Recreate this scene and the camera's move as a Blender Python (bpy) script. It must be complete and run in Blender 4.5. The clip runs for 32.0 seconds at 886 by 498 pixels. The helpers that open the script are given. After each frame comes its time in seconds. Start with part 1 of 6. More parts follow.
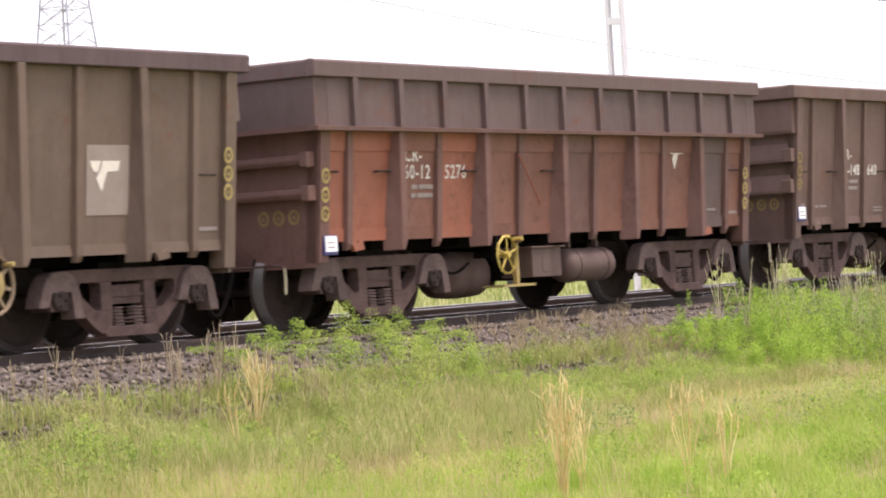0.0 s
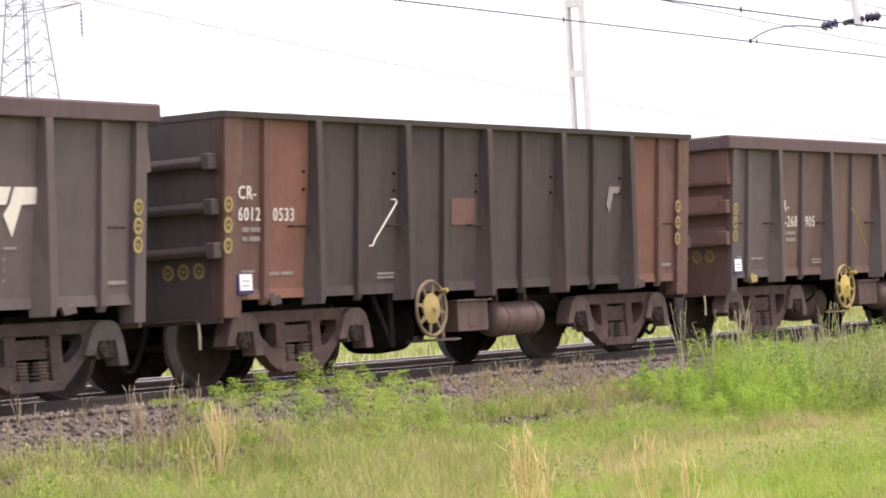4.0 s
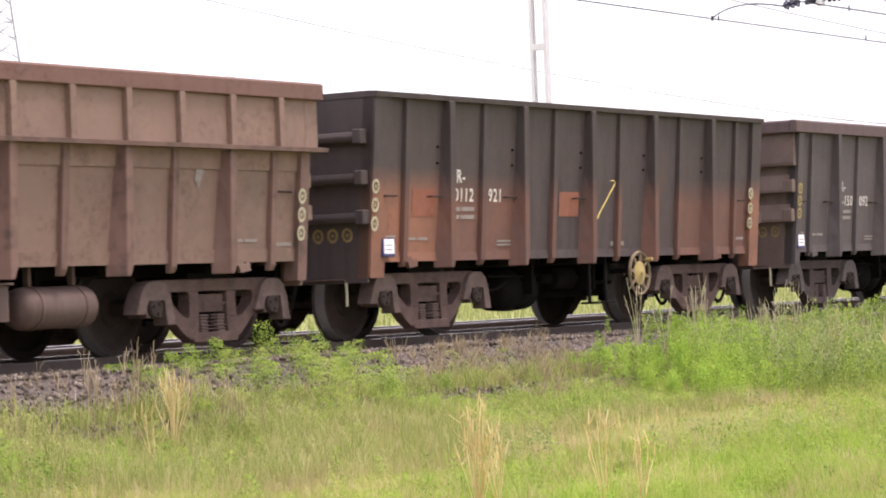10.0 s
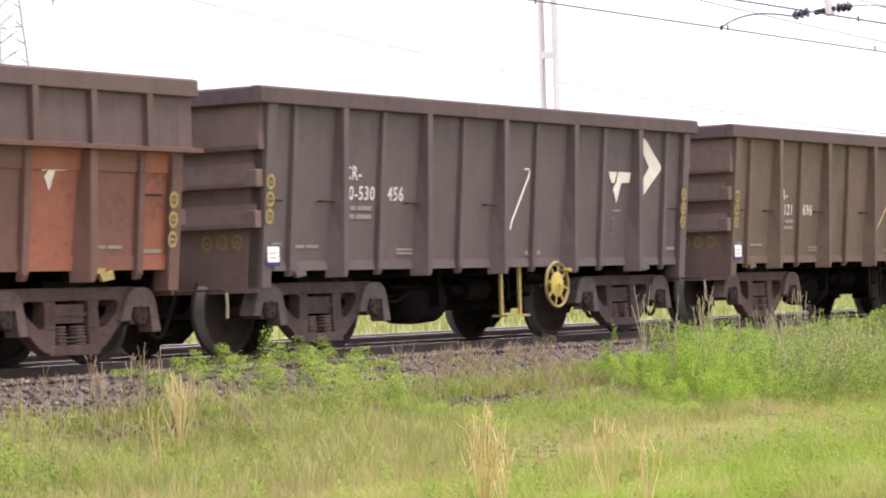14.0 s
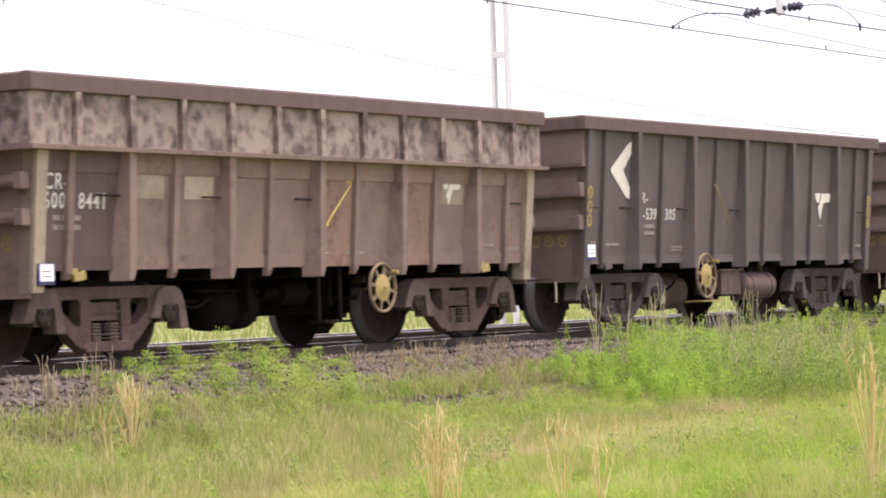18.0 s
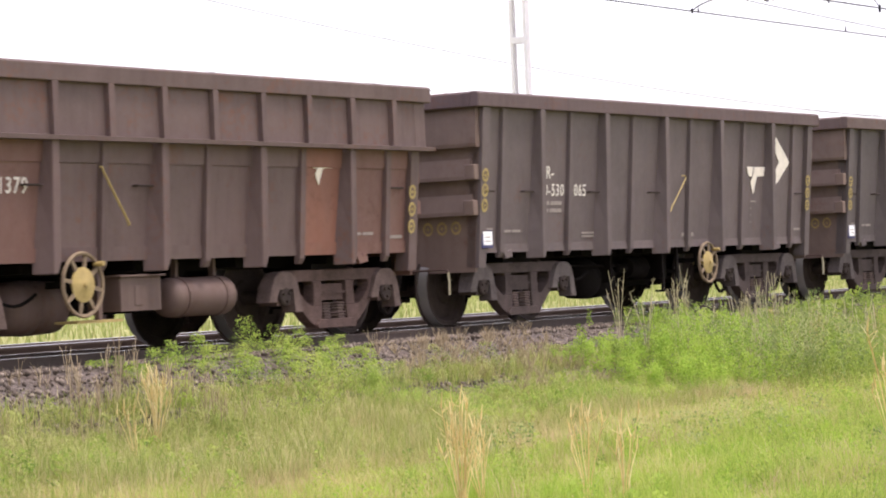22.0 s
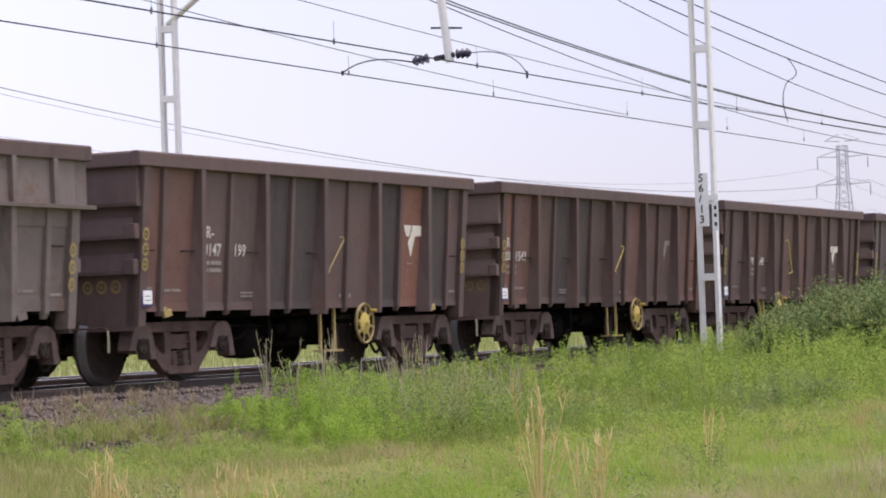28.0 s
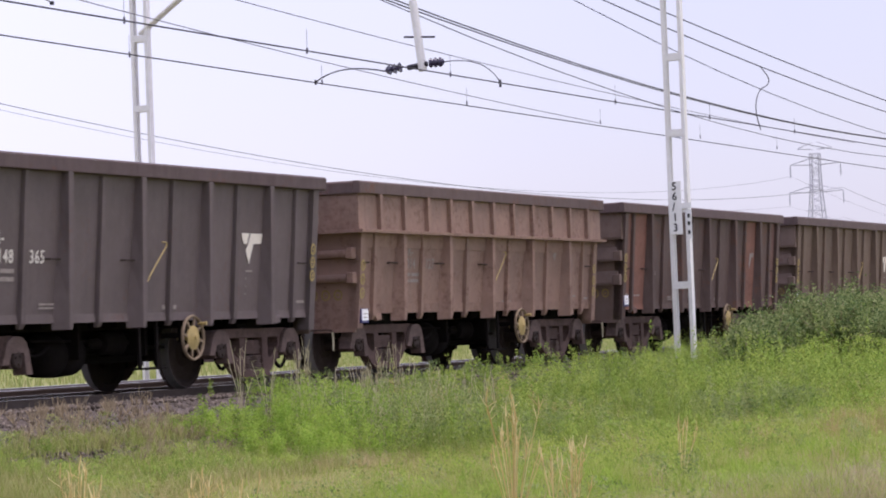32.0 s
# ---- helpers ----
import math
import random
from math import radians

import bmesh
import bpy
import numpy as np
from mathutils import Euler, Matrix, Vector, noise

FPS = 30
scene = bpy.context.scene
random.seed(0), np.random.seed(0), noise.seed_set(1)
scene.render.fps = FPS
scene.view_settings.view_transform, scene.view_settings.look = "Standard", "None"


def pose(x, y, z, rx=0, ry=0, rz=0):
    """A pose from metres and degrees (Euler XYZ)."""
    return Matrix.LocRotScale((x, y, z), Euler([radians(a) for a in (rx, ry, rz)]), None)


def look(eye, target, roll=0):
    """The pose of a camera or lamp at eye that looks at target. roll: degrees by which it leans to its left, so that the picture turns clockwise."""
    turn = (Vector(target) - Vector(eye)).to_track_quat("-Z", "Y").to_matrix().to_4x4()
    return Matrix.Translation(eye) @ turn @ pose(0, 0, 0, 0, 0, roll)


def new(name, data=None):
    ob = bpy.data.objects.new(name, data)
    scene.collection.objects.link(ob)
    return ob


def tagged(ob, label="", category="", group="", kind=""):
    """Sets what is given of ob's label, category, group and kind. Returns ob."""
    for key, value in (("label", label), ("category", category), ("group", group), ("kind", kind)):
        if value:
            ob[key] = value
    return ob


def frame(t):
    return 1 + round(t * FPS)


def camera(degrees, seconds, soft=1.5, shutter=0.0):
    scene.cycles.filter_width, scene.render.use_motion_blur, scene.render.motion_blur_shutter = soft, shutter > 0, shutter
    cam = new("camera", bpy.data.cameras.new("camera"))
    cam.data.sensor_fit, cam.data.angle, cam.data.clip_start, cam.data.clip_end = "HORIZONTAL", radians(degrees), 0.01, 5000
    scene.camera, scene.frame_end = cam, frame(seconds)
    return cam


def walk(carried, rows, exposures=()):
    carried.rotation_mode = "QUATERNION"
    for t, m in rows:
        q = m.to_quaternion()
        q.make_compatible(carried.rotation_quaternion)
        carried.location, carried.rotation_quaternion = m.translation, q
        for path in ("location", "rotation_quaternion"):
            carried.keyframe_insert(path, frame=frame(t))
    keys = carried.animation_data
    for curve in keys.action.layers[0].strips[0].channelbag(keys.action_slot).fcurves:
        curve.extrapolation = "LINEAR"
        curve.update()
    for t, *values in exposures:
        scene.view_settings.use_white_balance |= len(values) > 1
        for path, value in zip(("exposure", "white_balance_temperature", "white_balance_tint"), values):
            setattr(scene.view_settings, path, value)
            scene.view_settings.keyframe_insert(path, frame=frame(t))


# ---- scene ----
# a goods train of ore wagons passes a camera held by hand beside the line; rail head at z = 0, line along x
cam = camera(18.23, 32.0, soft=1.9, shutter=0.12)
EYE = Vector((0.0, 0.0, 0.535))
# seconds, heading, tilt, lean in degrees
VIEWS = [
    (0, -56.8, 0.37, -3.27), (0.5, -57.82, 0.48, -3.08), (1, -58.72, 0.65, -3.37), (1.5, -58.35, 0.9, -3.67),
    (2, -57.89, 0.98, -3.94), (2.5, -57.12, 0.67, -3.93), (3, -57.41, 0.49, -3.17), (3.5, -57.97, 0.59, -2.77),
    (4, -57.62, 1.4, -3.36), (4.2, -57.13, 1.11, -3.44), (4.3, -56.9, 0.75, -3.48), (4.5, -56.38, 0.28, -3.57), (6.5, -58.73, -0.35, -2.39), (7, -59.52, 0.16, -2.35),
    (7.5, -59.29, 0.13, -2.46), (8, -59.02, 0.32, -2.36), (8.5, -58.78, 0.38, -2.3), (9, -58.97, 0.86, -1.81),
    (9.5, -58.98, 1.1, -1.93), (10, -58.47, 0.76, -2.22), (10.5, -58.18, 0.56, -2.45), (11, -58.05, 0.42, -1.54),
    (11.5, -58.77, 0.26, -1.77), (12, -59.12, 0.41, -1.72), (12.5, -59.11, 0.76, -2.18), (13, -58.79, 1.04, -2.35),
    (13.5, -58.39, 0.9, -2.39), (14, -58.32, 0.92, -1.79), (14.5, -58.71, 1.03, -2.26), (15, -58.61, 0.89, -2.22),
    (15.5, -58.47, 0.79, -2.56), (17.5, -58.72, 0.58, -1.87), (18, -59.31, 0.88, -1.93), (18.5, -59.21, 0.94, -2.38),
    (19, -59.22, 1.02, -2.38), (19.5, -59.5, 0.95, -2.65), (20, -59.53, 1.07, -3.27), (20.5, -59.3, 1.01, -3.27),
    (21, -59.08, 0.9, -3), (21.5, -58.91, 0.75, -2.6), (22, -58.85, 0.62, -2.58), (22.5, -59.05, 0.78, -2.39),
    (23, -59.31, 0.8, -2.06), (23.5, -60.04, 0.57, -2.21), (24, -60.78, 0.48, -2.35), (24.5, -60.95, 1.14, -1.5),
    (24.6, -61.07, 1.20, -1.4), (24.8, -61.48, 1.23, -1.45), (24.9, -61.60, 1.31, -1.55), (25, -61.45, 2.35, -1.70), (25.2, -61.75, 2.66, -1.45), (25.3, -61.98, 2.69, -1.35),
    (25.5, -62.84, 2.27, -1.3), (25.7, -63.67, 2.01, -1.6), (26, -64.53, 2.03, -2.23), (26.5, -65.44, 2.26, -2.87),
    (28.5, -66.35, 1.35, -2.06), (29, -66.25, 1.06, -2.48), (29.5, -66.23, 1.04, -2.17), (30, -66.11, 1.23, -1.9),
    (30.5, -66.28, 1.4, -1.82), (31, -66.71, 1.67, -1.95), (31.5, -66.81, 1.8, -1.91), (32, -66.73, 1.74, -2.29),
]


def aim(yaw, tilt, lean):
    a, b = radians(yaw), radians(tilt)
    way = Vector((-math.sin(a) * math.cos(b), math.cos(a) * math.cos(b), math.sin(b)))
    return look(EYE, EYE + way * 20, lean)


EXPOSURES = [(0, 0.87, 6750, 18), (24.4, 0.87, 6750, 18), (25.8, 0.34, 6600, 16), (29.0, 0.22, 6230, 20), (30.0, 0.28, 6460, 17), (32.0, 0.20, 6150, 23)]
walk(cam, [(t, aim(a, b, c)) for t, a, b, c in VIEWS], EXPOSURES)

# ---- sky and sun: bright, thin overcast ----
world = bpy.data.worlds.new("overcast_sky")
scene.world = world
world.use_nodes = True
wn, wl = world.node_tree.nodes, world.node_tree.links
wn.clear()
sky = wn.new("ShaderNodeTexSky")
sky.sky_type, sky.sun_disc, sky.sun_elevation, sky.sun_rotation = "NISHITA", False, radians(73), radians(168)
sky.air_density, sky.dust_density = 1.0, 2.0
bg_sky, bg_cloud, add, out = (wn.new("ShaderNodeBackground"), wn.new("ShaderNodeBackground"), wn.new("ShaderNodeAddShader"),
                              wn.new("ShaderNodeOutputWorld"))
bg_sky.inputs["Strength"].default_value = 0.05
tc, cn, ramp = wn.new("ShaderNodeTexCoord"), wn.new("ShaderNodeTexNoise"), wn.new("ShaderNodeValToRGB")
cn.inputs["Scale"].default_value, cn.inputs["Detail"].default_value = 2.2, 4.0
ramp.color_ramp.elements[0].position, ramp.color_ramp.elements[1].position = 0.3, 0.75
ramp.color_ramp.elements[0].color, ramp.color_ramp.elements[1].color = (0.87, 0.86, 1.0, 1), (0.99, 0.97, 1.0, 1)
bg_cloud.inputs["Strength"].default_value = 0.74
wl.new(tc.outputs["Generated"], cn.inputs["Vector"])
wl.new(cn.outputs["Fac"], ramp.inputs["Fac"])
split, thick = wn.new("ShaderNodeSeparateXYZ"), wn.new("ShaderNodeMapRange")
thick.interpolation_type = "SMOOTHSTEP"
for sock, v in (("From Min", 0.78), ("From Max", 1.0), ("To Min", 1.0), ("To Max", 0.74)):
    thick.inputs[sock].default_value = v
dim = wn.new("ShaderNodeVectorMath")
dim.operation = "SCALE"
wl.new(tc.outputs["Generated"], split.inputs[0])
wl.new(split.outputs["X"], thick.inputs["Value"])
wl.new(ramp.outputs["Color"], dim.inputs[0])
wl.new(thick.outputs["Result"], dim.inputs["Scale"])
wl.new(dim.outputs[0], bg_cloud.inputs["Color"])
wl.new(sky.outputs["Color"], bg_sky.inputs["Color"])
wl.new(bg_sky.outputs["Background"], add.inputs[0])
wl.new(bg_cloud.outputs["Background"], add.inputs[1])
wl.new(add.outputs["Shader"], out.inputs["Surface"])
sun = new("sun", bpy.data.lights.new("sun", "SUN"))
sun.data.energy, sun.data.angle, sun.data.color = 2.1, radians(16), (1.0, 0.94, 0.86)
sun.matrix_world = look((4, -19, 64), (0, 0, 0))


# ---- materials ----
def nodes_of(name):
    m = bpy.data.materials.new(name)
    m.use_nodes = True
    n, l = m.node_tree.nodes, m.node_tree.links
    return m, n, l, n["Principled BSDF"]


def noise_node(n, l, vec, scale, detail=5.0, rough=0.6):
    t = n.new("ShaderNodeTexNoise")
    t.inputs["Scale"].default_value, t.inputs["Detail"].default_value, t.inputs["Roughness"].default_value = scale, detail, rough
    if vec:
        l.new(vec, t.inputs["Vector"])
    return t.outputs["Fac"]


def ramp_node(n, l, fac, stops):
    r = n.new("ShaderNodeValToRGB")
    e = r.color_ramp.elements
    while len(e) < len(stops):
        e.new(0.5)
    for k, (p, c) in zip(e, stops):
        k.position, k.color = p, (*c, 1) if len(c) == 3 else c
    l.new(fac, r.inputs["Fac"])
    return r.outputs["Color"]


def mix_node(n, l, fac, a, b, mode="MIX"):
    m = n.new("ShaderNodeMix")
    m.data_type, m.blend_type = "RGBA", mode
    for sock, v in ((m.inputs["Factor"], fac), (m.inputs["A"], a), (m.inputs["B"], b)):
        if isinstance(v, (int, float)):
            sock.default_value = v
        elif isinstance(v, tuple):
            sock.default_value = (*v, 1)
        else:
            l.new(v, sock)
    return m.outputs["Result"]


def bump_node(n, l, fac, b, strength=0.3, dist=0.01):
    k = n.new("ShaderNodeBump")
    k.inputs["Strength"].default_value, k.inputs["Distance"].default_value = strength, dist
    l.new(fac, k.inputs["Height"])
    l.new(k.outputs["Normal"], b.inputs["Normal"])


def shifted(n, l, scale=(1, 1, 1)):
    """Object coordinates, moved by each object's own random number, so that alike pieces wear differently."""
    tc, oi, mp, ad, mu = (n.new("ShaderNodeTexCoord"), n.new("ShaderNodeObjectInfo"), n.new("ShaderNodeMapping"),
                          n.new("ShaderNodeVectorMath"), n.new("ShaderNodeVectorMath"))
    mu.operation = "MULTIPLY"
    mu.inputs[1].default_value = (37.0, 11.0, 23.0)
    l.new(oi.outputs["Random"], mu.inputs[0])
    l.new(tc.outputs["Object"], ad.inputs[0])
    l.new(mu.outputs[0], ad.inputs[1])
    mp.inputs["Scale"].default_value = scale
    l.new(ad.outputs[0], mp.inputs["Vector"])
    return mp.outputs["Vector"], oi.outputs["Random"], tc


def steel(name, base, rust=(0.16, 0.062, 0.032), worn=0.35, dust=0.25, rough=0.72, split=None, grain=14.0):
    """Weathered wagon paint: flaking to rust, rain streaks, dust. split: (height, colour): another paint below that height."""
    m, n, l, b = nodes_of(name)
    vec, rnd, tc = shifted(n, l)
    streak, _, _ = shifted(n, l, (9.0, 9.0, 0.7))
    big, fine, run = noise_node(n, l, vec, 1.3, 3), noise_node(n, l, vec, grain, 8, 0.7 if grain > 10 else 0.45), noise_node(n, l, streak, 1.0, 5)
    col = base
    if split:
        sx = n.new("ShaderNodeSeparateXYZ")
        l.new(tc.outputs["Object"], sx.inputs[0])
        ma = n.new("ShaderNodeMath")
        ma.operation = "MULTIPLY_ADD"
        l.new(big, ma.inputs[0])
        ma.inputs[1].default_value = 0.12
        l.new(sx.outputs["Z"], ma.inputs[2])
        mr = n.new("ShaderNodeMapRange")
        mr.inputs["From Min"].default_value, mr.inputs["From Max"].default_value = split[0] - 0.12, split[0] + 0.20
        l.new(ma.outputs[0], mr.inputs["Value"])
        col = mix_node(n, l, mr.outputs["Result"], split[1], base)
    tone = ramp_node(n, l, rnd, [(0.0, (0.86, 0.86, 0.86)), (1.0, (1.10, 1.09, 1.08))])
    col = mix_node(n, l, 1.0, col, tone, "MULTIPLY")
    col = mix_node(n, l, ramp_node(n, l, run, [(0.36, (0, 0, 0)), (0.80, (dust * 1.0,) * 3)]), col, (0.195, 0.150, 0.132))
    flake = mix_node(n, l, 0.45, fine, big)
    col = mix_node(n, l, ramp_node(n, l, flake, [(0.62 - worn * 0.22, (0, 0, 0)), (0.70 - worn * 0.12, (worn * 2.0,) * 3)]), col, rust)
    col = mix_node(n, l, ramp_node(n, l, run, [(0.22, (0.30,) * 3), (0.44, (0, 0, 0))]), col, tuple(c * 0.6 for c in base))
    stain = noise_node(n, l, vec, 3.4, 4)
    col = mix_node(n, l, ramp_node(n, l, stain, [(0.42, (0, 0, 0)), (0.68, (0.28 + dust * 0.6,) * 3)]), col, tuple(min(c * 1.25 + 0.012, 1) for c in base))
    l.new(col, b.inputs["Base Color"])
    l.new(ramp_node(n, l, fine, [(0.2, (rough - 0.12,) * 3), (0.8, (min(rough + 0.12, 1),) * 3)]), b.inputs["Roughness"])
    b.inputs["Metallic"].default_value = 0.05
    bump_node(n, l, flake, b, 0.35, 0.012)
    return m


def plain(name, base, vary=0.25, scale=8.0, rough=0.7, metal=0.0, bump=0.2, shine=0.5):
    m, n, l, b = nodes_of(name)
    vec, rnd, _ = shifted(n, l)
    a, c = noise_node(n, l, vec, scale, 6), noise_node(n, l, vec, scale * 7, 4)
    f = mix_node(n, l, 0.4, a, c)
    lo, hi = tuple(max(v * (1 - vary), 0) for v in base), tuple(min(v * (1 + vary), 1) for v in base)
    l.new(ramp_node(n, l, f, [(0.3, lo), (0.7, hi)]), b.inputs["Base Color"])
    b.inputs["Roughness"].default_value, b.inputs["Metallic"].default_value = rough, metal
    b.inputs["Specular IOR Level"].default_value = shine
    if bump:
        bump_node(n, l, f, b, bump, 0.01)
    return m


def leafy(name, stops, scale=0.5, rough=0.6, lit=0.25, each=0.45):
    """Foliage: colour drifts over the field and from blade to blade, and light passes through."""
    m, n, l, b = nodes_of(name)
    tc, geo = n.new("ShaderNodeTexCoord"), n.new("ShaderNodeNewGeometry")
    drift = mix_node(n, l, 0.42, noise_node(n, l, tc.outputs["Object"], scale, 3), noise_node(n, l, tc.outputs["Object"], scale * 4.3, 2))
    f = mix_node(n, l, each, drift, geo.outputs["Random Per Island"])
    col = ramp_node(n, l, f, stops)
    l.new(col, b.inputs["Base Color"])
    b.inputs["Roughness"].default_value, b.inputs["Specular IOR Level"].default_value = rough, 0.12
    tr, mx, out = n.new("ShaderNodeBsdfTranslucent"), n.new("ShaderNodeMixShader"), n["Material Output"]
    l.new(col, tr.inputs["Color"])
    mx.inputs["Fac"].default_value = lit
    l.new(b.outputs["BSDF"], mx.inputs[1])
    l.new(tr.outputs["BSDF"], mx.inputs[2])
    l.new(mx.outputs["Shader"], out.inputs["Surface"])
    return m


GREY, BROWN, RUST, DARK = (0.110, 0.085, 0.085), (0.136, 0.082, 0.066), (0.300, 0.100, 0.058), (0.056, 0.041, 0.040)
OLIVE, PALE, TAN = (0.136, 0.092, 0.067), (0.168, 0.138, 0.128), (0.258, 0.160, 0.122)
PAINT = {
    "grey": steel("grey_wagon_paint", GREY, worn=0.22, dust=0.18), "brown": steel("brown_wagon_paint", BROWN, worn=0.35),
    "rust": steel("rusted_orange_paint", RUST, (0.13, 0.055, 0.035), worn=0.45, dust=0.3), "dark": steel("dark_wagon_paint", DARK, worn=0.25, dust=0.2),
    "olive": steel("olive_brown_paint", OLIVE, worn=0.3), "pale": steel("pale_grey_paint", PALE, worn=0.4, dust=0.3),
    "tan": steel("faded_tan_paint", TAN, (0.14, 0.07, 0.05), worn=0.5, dust=0.4),
    "redbrown": steel("red_brown_paint", (0.148, 0.074, 0.060), (0.10, 0.048, 0.036), worn=0.4),
    "oldrust": steel("dulled_rust_paint", (0.195, 0.082, 0.056), (0.11, 0.05, 0.036), worn=0.4), "umber": steel("dark_umber_paint", (0.086, 0.053, 0.046), worn=0.4), "plum": steel("purple_brown_board_paint", (0.108, 0.070, 0.066), worn=0.35),
    "charred": steel("dark_over_rust_paint", (0.058, 0.043, 0.041), worn=0.2, dust=0.15, split=(1.60, (0.165, 0.075, 0.054))),
    "scorched": steel("dark_over_orange_rust_paint", (0.058, 0.043, 0.041), worn=0.2, dust=0.15, split=(1.64, (0.29, 0.125, 0.075))),
    "flaked": steel("flaked_pale_board_paint", (0.30, 0.235, 0.205), (0.085, 0.058, 0.052), worn=0.72, dust=0.2, grain=6.5),
    "dusty": steel("dusty_mauve_paint", (0.222, 0.152, 0.128), (0.135, 0.09, 0.075), worn=0.5, dust=0.5), "cream": steel("cream_undercoat_paint", (0.38, 0.31, 0.235), (0.19, 0.14, 0.12), worn=0.5, dust=0.3),
    "clay": steel("clay_brown_paint", (0.215, 0.134, 0.103), (0.13, 0.075, 0.055), worn=0.45, dust=0.35),
    "umbrous": steel("stained_brown_paint", (0.175, 0.098, 0.078), (0.095, 0.06, 0.05), worn=0.55, dust=0.3, grain=7.0),
    "washed": steel("washed_patch_paint", (0.29, 0.235, 0.205), (0.17, 0.12, 0.10), worn=0.3, dust=0.3),
    "soiled": steel("rust_soiled_end_paint", (0.158, 0.108, 0.090), (0.14, 0.07, 0.05), worn=0.4, dust=0.35),
    "slate": steel("slate_grey_paint", (0.088, 0.071, 0.072), worn=0.2, dust=0.18),
    "rim": steel("brown_top_rail_paint", (0.090, 0.058, 0.060), worn=0.3),
}
BOGIE = plain("bogie_cast_steel", (0.098, 0.063, 0.055), 0.5, 6, 0.85, 0.0, shine=0.25)
BOGIEGREY = plain("bogie_cast_steel_grey", (0.072, 0.053, 0.049), 0.45, 6, 0.85, 0.0, shine=0.25)
BOGIERED = plain("bogie_cast_steel_red", (0.17, 0.075, 0.055), 0.35, 6, 0.8, 0.1)
WHEEL = plain("wheel_steel", (0.046, 0.034, 0.030), 0.35, 5, 0.8, 0.0, shine=0.15)
# near black: the deep shade below the floor is put into the grime colour
UNDER = plain("underframe_grime_and_shade", (0.010, 0.008, 0.0075), 0.4, 5, 0.9, shine=0.08)
TANK = steel("brake_tank_paint", (0.102, 0.062, 0.052), worn=0.3, dust=0.4)
YELLOW = plain("yellow_paint", (0.50, 0.375, 0.085), 0.3, 9, 0.55)
OLDYELLOW = plain("faded_yellow_paint", (0.36, 0.27, 0.10), 0.3, 9, 0.65)
RIMYELLOW = plain("grubby_yellow_rim", (0.30, 0.225, 0.085), 0.45, 12, 0.65)
DIRTYRIM = plain("worn_wheel_rim", (0.20, 0.145, 0.09), 0.45, 12, 0.7)
PALEDGE = plain("worn_pale_paint", (0.44, 0.40, 0.27), 0.3, 12, 0.65)
PEDESTAL = plain("pedestal_dusty_steel", (0.128, 0.090, 0.080), 0.45, 7, 0.85, 0.0, shine=0.25)
PEDESTALGREY = plain("pedestal_grey_steel", (0.112, 0.092, 0.088), 0.45, 7, 0.85, 0.0, shine=0.25)
SPRING = plain("coil_spring_steel", (0.13, 0.088, 0.075), 0.35, 12, 0.7, 0.1)
TREAD = plain("wheel_tread_polish", (0.26, 0.25, 0.24), 0.08, 6, 0.42, 0.45, 0.02)
RINGPAINT = plain("ring_mark_yellow", (0.36, 0.27, 0.095), 0.4, 14, 0.6)
RINGFADED = plain("ring_mark_dirty", (0.27, 0.19, 0.075), 0.4, 14, 0.7)
WHITE = plain("white_stencil_paint", (0.66, 0.62, 0.56), 0.2, 14, 0.6)
WORNWHITE = plain("scuffed_stencil_paint", (0.50, 0.45, 0.40), 0.3, 16, 0.7)
FAINT = plain("worn_stencil_paint", (0.27, 0.23, 0.21), 0.35, 16, 0.7)
LOGOWHITE = plain("white_mark_paint", (0.76, 0.70, 0.62), 0.15, 9, 0.55)
TAGBLUE = plain("tag_blue", (0.03, 0.03, 0.14), 0.2, 9, 0.4)
TAGWHITE = plain("tag_white", (0.88, 0.88, 0.90), 0.05, 9, 0.35, bump=0)
GREYSTEEL = plain("galvanised_steel", (0.80, 0.79, 0.79), 0.10, 6, 0.55, 0.05)
WIRE = plain("wire_dark", (0.035, 0.033, 0.045), 0.2, 4, 0.5, 0.5)
THINWIRE = plain("wire_grey", (0.13, 0.125, 0.16), 0.2, 4, 0.5, 0.3)
GLAZE = plain("insulator_glaze", (0.04, 0.032, 0.07), 0.2, 6, 0.25)
RAIL = plain("rail_rust", (0.085, 0.062, 0.052), 0.3, 6, 0.7, 0.2)
RAILTOP = plain("rail_polish", (0.70, 0.69, 0.68), 0.05, 6, 0.10, 0.95, 0.02)
SLEEPER = plain("sleeper_concrete", (0.20, 0.18, 0.165), 0.3, 5, 0.9)
SIGNWHITE = plain("sign_white", (0.82, 0.82, 0.82), 0.05, 6, 0.45, bump=0)
SIGNBLACK = plain("sign_black", (0.02, 0.02, 0.02), 0.2, 6, 0.5, bump=0)
PYLON = plain("pylon_galvanised", (0.42, 0.42, 0.50), 0.1, 1, 0.6, 0.2)


# ---- mesh helpers ----
def box(bm, x0, x1, y0, y1, z0, z1):
    v = [bm.verts.new((x, y, z)) for x in (x0, x1) for y in (y0, y1) for z in (z0, z1)]
    for q in ((0, 1, 3, 2), (4, 6, 7, 5), (0, 4, 5, 1), (2, 3, 7, 6), (0, 2, 6, 4), (1, 5, 7, 3)):
        bm.faces.new([v[i] for i in q])


